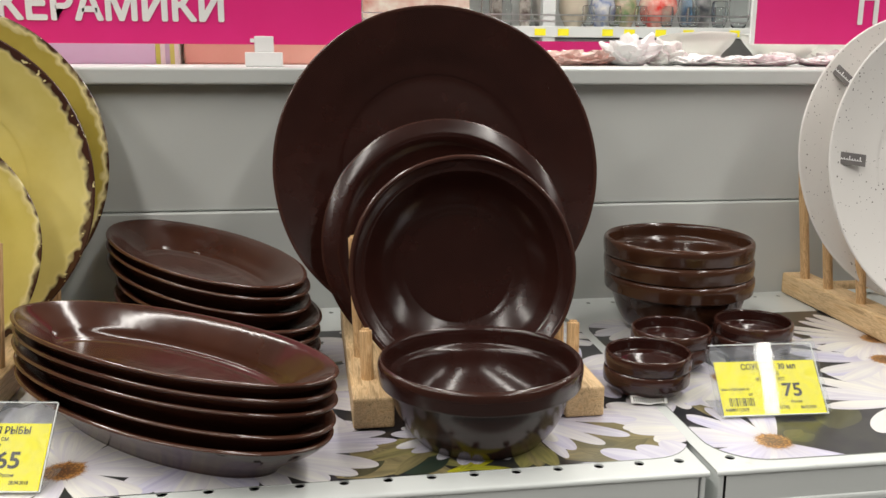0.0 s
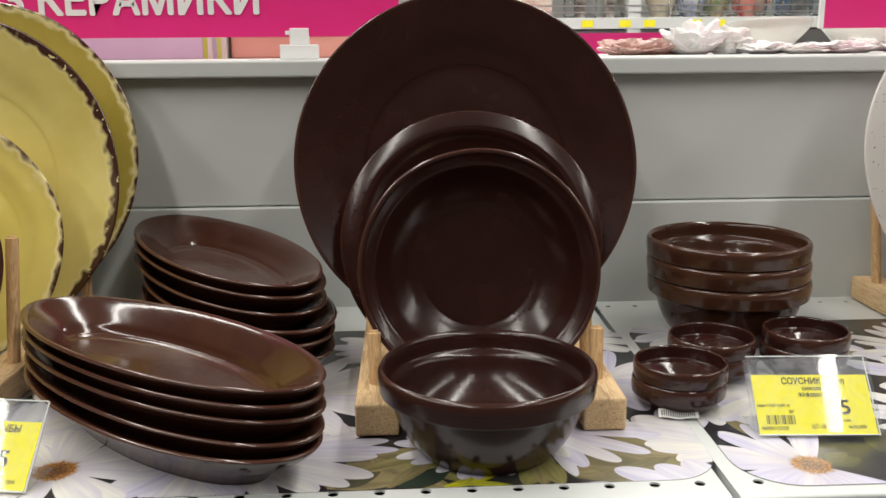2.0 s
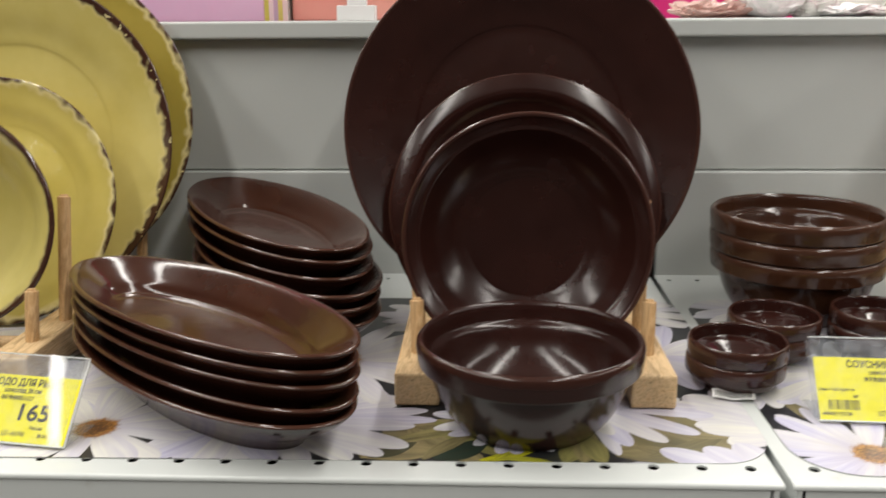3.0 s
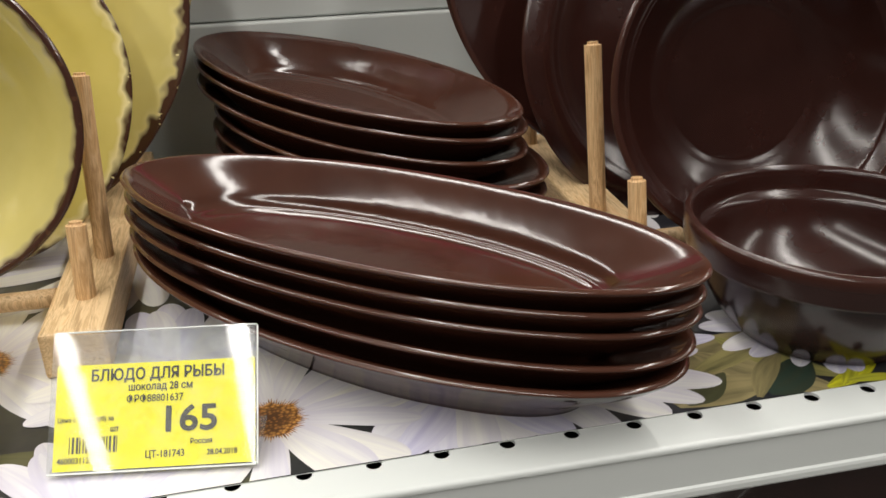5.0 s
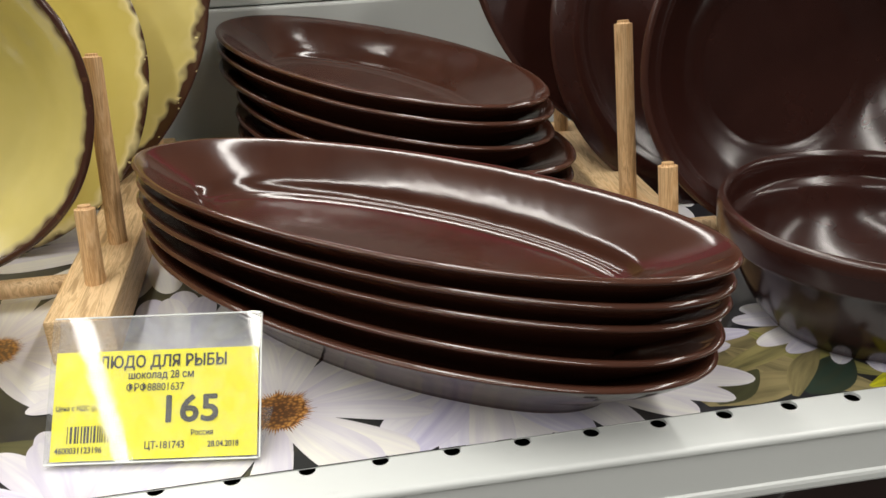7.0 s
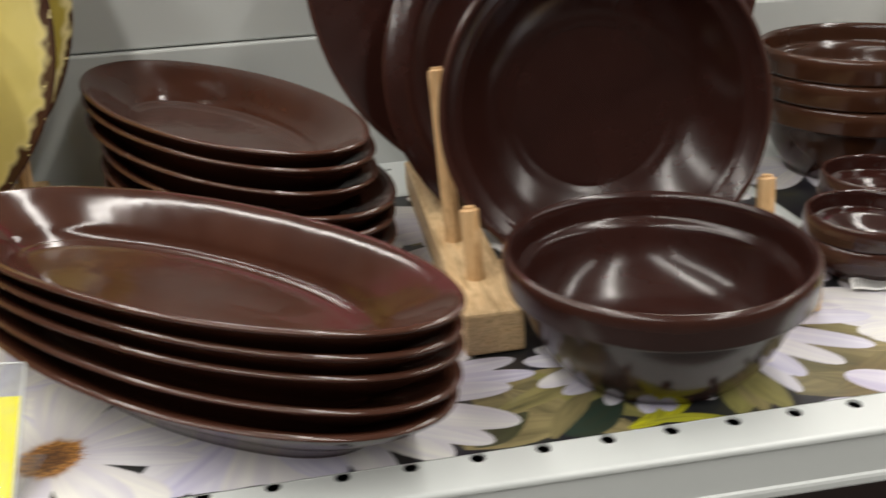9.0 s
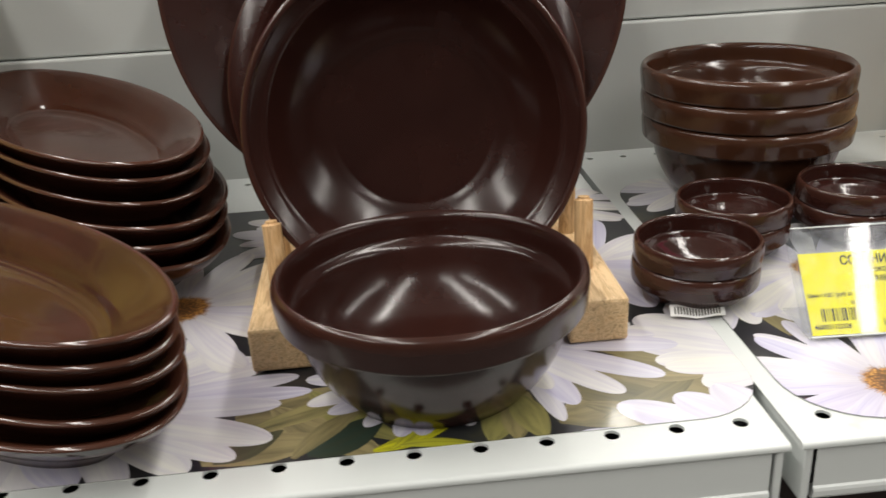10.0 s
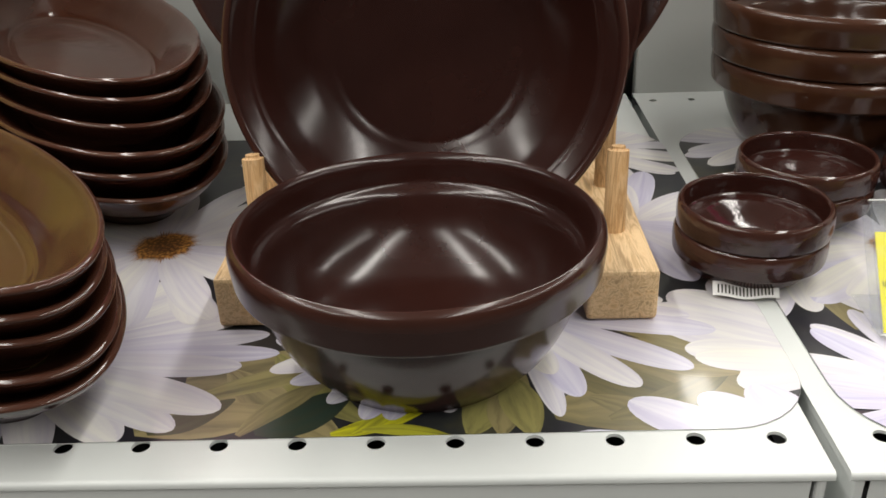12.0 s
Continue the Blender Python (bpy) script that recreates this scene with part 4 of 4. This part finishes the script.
def price_tag(m, lines, label, skew):
    """A card in a bent clear holder, leaning back."""
    t = thing("price_tag", m, label, "price tag", "price tags")
    w, hgt = 0.0740, 0.0505
    lean = pose(0, 0, 0.0012, 50, 0, 0)
    face = part("yellow_card", boxed(-0.0005, w - 0.0028, 0.0008, 0.0385, -0.0003, 0.0001), CARD, t, at=lean)
    zt = 0.0012 + abs(skew) / 2
    h1 = part("clear_holder", bent_sheet(w, hgt, zt - 0.0003, zt + 0.0002, 0.0011, skew), ACRYLIC, t, at=lean)
    h2 = part("clear_back", bent_sheet(w, hgt, -zt - 0.0012, -zt - 0.0007, 0.0011, skew), ACRYLIC, t, at=lean)
    foot = part("clear_foot", boxed(-0.002, w - 0.002, 0.0, 0.030, 0.0002, 0.0010, bev=0.0002), ACRYLIC, t)
    # Whitish strips added for the light caught along the clear sheet's edges.
    part("edge_light_strip", boxed(-0.0018, w - 0.0022, hgt + 0.0001, hgt + 0.0005, -0.0006, 0.0006), MAT_EDGE, t, at=lean)
    part("edge_light_strip", boxed(w - 0.0021, w - 0.0016, 0.0, hgt, -0.0004, 0.0004), MAT_EDGE, t, at=lean)
    part("edge_light_strip", boxed(-0.0018, w - 0.0022, -0.0004, 0.0002, -0.0004, 0.0018), MAT_EDGE, t, at=lean)
    for o in (h1, h2, foot):
        o.visible_shadow = False
    for text, size, x, y, al, wt in lines:
        words(text, size * 0.95, face, x, y * 0.94, INK, z=0.00022, align=al, weight=wt, squeeze=1.12 if size > 0.01 else 0.86)
    bm = bmesh.new()
    rb = random.Random(len(lines[0][0]))
    x = 0.0050
    while x < 0.0225:
        wd = rb.choice((0.0003, 0.0005, 0.0008))
        box(bm, x, x + wd, 0.0068, 0.0126, 0.00012, 0.00017)
        x += wd + rb.choice((0.0003, 0.0005, 0.0007))
    part("barcode", bm, INK, face)
    return t


TAG165 = [("БЛЮДО ДЛЯ РЫБЫ", 0.0061, 0.0360, 0.0345, "CENTER", 0.00012), ("шоколад 28 см", 0.0040, 0.037, 0.0302, "CENTER", 0.00006),
          ("ФРФ88801637", 0.0040, 0.035, 0.0256, "CENTER", 0.00002), ("165", 0.0136, 0.0365, 0.0140, "LEFT", 0.0003), ("Цена с НДС (руб) за", 0.0025, 0.0005, 0.0192, "LEFT", 0.00003),
          ("шт", 0.0030, 0.0225, 0.0150, "RIGHT", 0.00006), ("Россия", 0.0028, 0.052, 0.0088, "CENTER", 0.00004), ("ЦТ-181743", 0.0037, 0.032, 0.0044, "LEFT", 0.00005),
          ("28.04.2018", 0.0030, 0.054, 0.0044, "LEFT", 0.00005), ("4600031123196", 0.0031, 0.0010, 0.0036, "LEFT", 0.00005)]
TAG75 = [("СОУСНИК 30 мл", 0.0061, 0.0375, 0.0345, "CENTER", 0.00012), ("шоколад", 0.0040, 0.037, 0.0302, "CENTER", 0.00006),
         ("ФРФ88801837", 0.0040, 0.037, 0.0256, "CENTER", 0.00002), ("75", 0.0136, 0.0435, 0.0140, "LEFT", 0.0003), ("Цена с НДС (руб) за", 0.0025, 0.0005, 0.0192, "LEFT", 0.00003),
         ("шт", 0.0030, 0.0225, 0.0150, "RIGHT", 0.00006), ("Россия", 0.0028, 0.052, 0.0088, "CENTER", 0.00004), ("ЦТ-181745", 0.0037, 0.032, 0.0044, "LEFT", 0.00005),
         ("06.05.2020", 0.0030, 0.054, 0.0044, "LEFT", 0.00005), ("4600031122328", 0.0031, 0.0010, 0.0036, "LEFT", 0.00005)]
price_tag(pose(-0.4372, 0.0182, 0.001, 0, 0, -8.6), TAG165, "yellow printed price card for the fish dishes in a clear holder", 0.0024)
price_tag(pose(0.0555, 0.0535, 0.001, 0, 0, -3.2), TAG75, "yellow printed price card for the sauce bowls in a clear holder", 0.0042)

# ---- on top of the gondola ----
SY = 0.42


def sign(x0, x1, z0, z1, text, size, tx, tz, label, align):
    t = thing("sign_board", pose(x0, SY, z0), label, "sign", "pink shelf signs")
    board = part("board", boxed(0, x1 - x0, -0.001, 0.0022, 0, z1 - z0, bev=0.0004), PINK, t)
    part("board_edge", boxed(-0.0045, -0.0002, -0.0012, 0.0024, 0, z1 - z0), WHITE, t)
    words(text, size, board, 0, 0, WHITE, "letters", align=align, weight=size * 0.03, thick=0.0003, squeeze=0.945, turn=pose(tx - x0, -0.0014, tz - z0, 90, 0, 0))
    return t


sign(-0.75, -0.1615, 0.2465, 0.43, "ИЗ КЕРАМИКИ", 0.0385, -0.289, 0.268, "pink store sign with white lettering above the shelf", "RIGHT")
sign(0.2455, 0.85, 0.2505, 0.43, "П", 0.0385, 0.357, 0.272, "pink store sign with white letter above the shelf", "LEFT")


def sign_clip(x):
    t = thing("sign_holder", pose(x, SY, CAP_Z), "small white plastic sign holder on the top shelf", "sign holder", "sign holders")
    part("foot_block", boxed(-0.0175, 0.0175, -0.009, 0.010, 0, 0.0135, bev=0.0008), WHITE, t)
    part("clip", boxed(-0.0085, 0.0095, -0.0045, 0.0045, 0.0135, 0.0285, bev=0.0008), WHITE, t)
    part("clip_tab", boxed(-0.0125, -0.0085, -0.0035, 0.001, 0.0225, 0.0262, bev=0.0004), WHITE, t)


sign_clip(-0.2555)
sign_clip(0.60)
t = thing("card_box", pose(-0.437, 0.66, CAP_Z), "lilac cardboard box with striped end on the top shelf", "box", "boxes on the top shelf")
part("box_body", boxed(-0.11, 0.052, -0.06, -0.01, 0, 0.052, bev=0.001), LILAC, t)
for k, mt in enumerate(STRIPES):
    part("stripe", boxed(0.0522 + 0.0052 * k, 0.0522 + 0.0052 * k + 0.005, -0.06, -0.01, 0, 0.052), mt, t)
part("printed_bar", boxed(-0.088, -0.085, -0.0605, -0.0602, 0.032, 0.044), INK, t)
t = thing("card_box", pose(-0.22, 0.66, CAP_Z), "flat peach cardboard box lying on the top shelf", "box", "boxes on the top shelf")
part("box_body", boxed(-0.135, 0.10, -0.05, 0.14, 0.0, 0.031, bev=0.002), PEACH, t)
part("box_lid", boxed(-0.137, 0.102, -0.052, 0.142, 0.024, 0.033, bev=0.002), PEACH, t)

rnd = random.Random(21)


def crumple(name, x, y, sx, sy, sz, mat_, seed, label, category, group):
    """A crumpled sheet of wrapping, pinched into ridges."""
    bm = bmesh.new()
    bmesh.ops.create_icosphere(bm, subdivisions=4, radius=1.0)
    for v in bm.verts:
        d = v.co.normalized()
        r = 1 + 0.40 * noise.turbulence(d * 2.1 + Vector((seed, 0, 0)), 3, False) - 0.10 * abs(math.sin(3 * d.x + 2 * d.y + seed))
        v.co = Vector((d.x * sx * r, d.y * sy * r, max(0.0, (d.z * 0.5 + 0.45) * sz * r)))
    return solid(name, bm, mat_, pose(x, y, CAP_Z, 0, 0, seed * 70), label, category, group, smooth=False)


WRAPS = [(0.178, 0.60, 0.040, 0.030, 0.038, 1), (0.222, 0.61, 0.032, 0.026, 0.030, 0), (0.255, 0.58, 0.036, 0.03, 0.014, 1), (0.292, 0.56, 0.034, 0.03, 0.011, 0), (0.330, 0.57, 0.04, 0.03, 0.014, 1),
         (0.372, 0.60, 0.034, 0.028, 0.017, 0), (0.420, 0.58, 0.036, 0.03, 0.013, 1), (0.470, 0.62, 0.036, 0.03, 0.020, 0), (0.530, 0.60, 0.036, 0.03, 0.016, 1)]
for k, (wx, wy, sx, sy, sz, white) in enumerate(WRAPS):
    crumple("wrapping_film", wx, wy, sx, sy, sz, WHITE if white else FILM, k * 1.7 + 0.4, "crumpled white wrapping film on the top shelf", "wrapping", "crumpled wrapping")
for k in range(3):
    crumple("rose_glass_dish", 0.095 + 0.03 * k, 0.58 + 0.02 * k, 0.032, 0.03, 0.018, ROSE, k * 2.3 + 5, "low rose tinted glass dish on the top shelf", "glass dish", "rose glass dishes")
GR = 0.052
glass_me = dish("glass_dish", GR, GR, [(GR, 0.002), (GR - 0.024, 0.0), (0.018, 0.010), (0.006, 0.022), (0.0, 0.032), (0.0008, 0.0335)],
                [(0.0008, 0.0335), (0.003, 0.032), (0.009, 0.022), (0.021, 0.012), (GR - 0.02, 0.005), (GR, 0.005)], FROSTED, 1.0, 48, 0.02, 4.0)
for gx, gy, tip in ((0.300, 0.68, 6), (0.405, 0.66, -5), (0.50, 0.72, 3)):
    place("glass_dish", glass_me, pose(gx, gy, CAP_Z + 0.0048, tip, 0, 30 * tip), "shallow frosted clear glass dish on the top shelf", "glass dish", "clear glass dishes")

# ---- the far aisle ----
FY = 3.0
t = thing("display_shelf", pose(1.1, FY, 0.348), "white metal display shelf across the aisle with glassware", "shelf", kind="structure")
part("board", boxed(-2.6, 2.6, 0, 0.4, -0.035, 0.0, bev=0.004), SHELF, t)
part("price_rail", boxed(-2.6, 2.6, -0.008, 0, -0.038, 0.004, bev=0.002), SHELF, t)
part("back", boxed(-2.6, 2.6, 0.4, 0.43, -1.48, 0.5), PANEL, t)
part("lower_front", boxed(-2.6, 2.6, 0.2, 0.22, -1.48, -0.04), PANEL, t)
part("top_board", boxed(-2.6, 2.6, 0, 0.4, 0.46, 0.49, bev=0.004), SHELF, t)
part("wire_rail", boxed(-2.6, 2.6, -0.003, 0.003, 0.045, 0.05), STEEL, t)
part("wire_rail", boxed(-2.6, 2.6, -0.003, 0.003, 0.022, 0.026), STEEL, t)
for px in (-0.40, 0.62, 1.6):
    part("support_post", boxed(px, px + 0.05, 0.0, 0.04, -1.48, 0.5), SHELF, t)
for k in range(30):
    tx = -2.0 + 0.13 * k + rnd.uniform(-0.035, 0.035)
    part("shelf_tag", boxed(tx, tx + 0.044, -0.0105, -0.0085, -0.032, -0.006), CARD, t)
solid("pink_strip", boxed(0.05, 0.86, FY - 0.55, FY - 0.54, 0.19, 0.285), PINK, pose(0, 0, 0), "pink printed strip on the aisle opposite", "sign", "pink shelf signs")
solid("pink_strip", boxed(1.40, 1.9, FY - 0.55, FY - 0.54, 0.20, 0.292), PINK, pose(0, 0, 0), "pink printed strip on the aisle opposite", "sign", "pink shelf signs")
solid("aisle_cabinet", boxed(-2.0, 3.5, FY - 0.535, FY - 0.05, FLOOR_Z, 0.17, bev=0.004), SHELF, pose(0, 0, 0), "white display cabinet across the aisle", "cabinet")


def vase(name, x, r0, r1, r2, hgt, mat_, label, dy=0.12):
    return place(name, dish(name, r1, r1, [(r1, 0.002), (r1 - r0 * 0.9, 0.0), (r1 - r0, 0.004), (0.0, hgt * 0.42), (r1 - r2 - 0.004, hgt * 0.85), (r1 - r2, hgt)],
                            [(r1 - r2, hgt), (r1 - r2 + 0.004, hgt * 0.97), (0.005, hgt * 0.42), (r1 - r0, 0.012), (r1, 0.010)], mat_, 1.0, 32, 0.0, 1.0, 3),
                 pose(x, FY + dy, 0.3485), label, "vase", "vases on the far shelf")


def painted(name, a, b, scale):
    return speckled(name, a, b, scale, 0.25, coat=0.5)


ROUND = "round painted ceramic vase on the far shelf"
TALL = "dark labelled bottle on the far shelf"
TUMBLER = "clear glass tumbler on the far shelf"
# middle, foot, belly and neck radius, height, glaze, words, set back
WARES = [(0.74, 0.03, 0.050, 0.045, 0.19, painted("pale_glaze", (0.62, 0.60, 0.54), (0.75, 0.74, 0.70), 14), "pale ceramic jug on the far shelf", 0.14),
         (0.87, 0.03, 0.060, 0.050, 0.17, painted("cream_glaze", (0.62, 0.54, 0.42), (0.7, 0.63, 0.5), 12), ROUND, 0.16),
         (0.977, 0.03, 0.055, 0.034, 0.16, painted("blue_flower_glaze", (0.10, 0.16, 0.36), (0.75, 0.74, 0.68), 26), ROUND, 0.11),
         (1.08, 0.03, 0.052, 0.036, 0.17, painted("leafy_glaze", (0.10, 0.24, 0.08), (0.72, 0.52, 0.40), 20), ROUND, 0.14),
         (1.217, 0.035, 0.080, 0.055, 0.18, painted("red_flower_glaze", (0.72, 0.02, 0.015), (0.85, 0.78, 0.64), 13), ROUND, 0.12)]
WARES += [(1.335, 0.022, 0.038, 0.032, 0.13, CLEAR_GLASS, TUMBLER, 0.10), (1.375, 0.02, 0.034, 0.028, 0.16, painted("blue_glaze", (0.12, 0.28, 0.5), (0.6, 0.68, 0.75), 18), ROUND, 0.2),
         (1.445, 0.03, 0.040, 0.022, 0.2, painted("slate_glaze", (0.06, 0.07, 0.08), (0.5, 0.5, 0.48), 16), ROUND, 0.2), (1.47, 0.02, 0.034, 0.03, 0.11, CLEAR_GLASS, TUMBLER, 0.08),
         (1.565, 0.025, 0.044, 0.040, 0.14, CLEAR_GLASS, TUMBLER, 0.1), (1.70, 0.03, 0.06, 0.045, 0.17, painted("white_glaze", (0.7, 0.7, 0.7), (0.8, 0.8, 0.78), 20), ROUND, 0.12)]
LABELLED = painted("labelled_bottle", (0.09, 0.07, 0.06), (0.62, 0.58, 0.52), 24)
WARES += [(0.49 + 0.052 * k, 0.020, 0.023, 0.010, 0.19 + 0.02 * (k % 2), LABELLED if k % 2 else CLEAR_GLASS, TALL if k % 2 else TUMBLER, 0.08 + 0.05 * (k % 3)) for k in range(5)]
WARES += [(0.90 + 0.11 * k, 0.018, 0.026, 0.022, 0.085, CLEAR_GLASS, TUMBLER, 0.05) for k in range(6)]
for vx, r0, r1, r2, vh, mt, wd, dy in WARES:
    vase("vase" if wd == ROUND else ("bottle" if wd == TALL else "tumbler"), vx, r0, r1, r2, vh, mt, wd, dy)
solid("gift_bag", boxed(0.0, 0.42, FY + 0.06, FY + 0.2, 0.3485, 0.72, bev=0.004), painted("floral_paper", (0.78, 0.72, 0.62), (0.55, 0.22, 0.18), 9), pose(0, 0, 0),
      "cream paper gift bag with a red floral print", "gift bag")

# ---- on the shelf below ----
for k, (lx, ly, lz) in enumerate(((-0.075, 0.045, -0.168), (-0.10, 0.10, -0.165), (-0.245, 0.06, -0.168), (-0.26, 0.12, -0.166), (-0.44, 0.08, -0.168), (-0.60, 0.10, -0.168), (0.13, 0.10, -0.168), (0.31, 0.10, -0.168))):
    stand("dinner_plate", big_me, lx, ly, lz, 10, 0.021, "brown platter standing on the shelf below in shade", "plate", "plates on the lower shelf", spin=50 * k)

# ---- barcode sticker under the sauce bowl ----
t = thing("barcode_sticker", pose(0.0145, 0.0868, 0.001, 0, 0, -7) @ Matrix.Scale(0.88, 4), "white barcode sticker hanging off the sauce bowl's base", "sticker")
bm = bmesh.new()
for i in range(9):
    u0, u1 = -0.0145 + i * 0.0032, -0.0145 + (i + 1) * 0.0032
    y0, y1 = -0.0035 + 0.10 * u0 * u0 * 100, -0.0035 + 0.10 * u1 * u1 * 100
    z0, z1 = 0.0015 + 0.0005 * math.sin(i * 1.1), 0.0015 + 0.0005 * math.sin((i + 1) * 1.1)
    quad(bm, [(u0, y0 - 0.003, z0), (u1, y1 - 0.003, z1), (u1, y1 + 0.002, z1 + 0.0045), (u0, y0 + 0.002, z0 + 0.0045)])
bmesh.ops.remove_doubles(bm, verts=bm.verts[:], dist=1e-6)
ob = part("paper", bm, WHITE, t)
sm = ob.modifiers.new("thickness", "SOLIDIFY")
sm.thickness = 0.00025
bm = bmesh.new()
for i in range(16):
    u = -0.0125 + i * 0.00155
    y = -0.0035 + 10 * u * u
    z = 0.0015 + 0.0005 * math.sin((u + 0.0145) / 0.0032 * 1.1)
    quad(bm, [(u, y - 0.0024, z + 0.0010), (u + 0.0007, y - 0.0024, z + 0.0010), (u + 0.0007, y + 0.0006, z + 0.0037), (u, y + 0.0006, z + 0.0037)])
part("barcode", bm, INK, t)
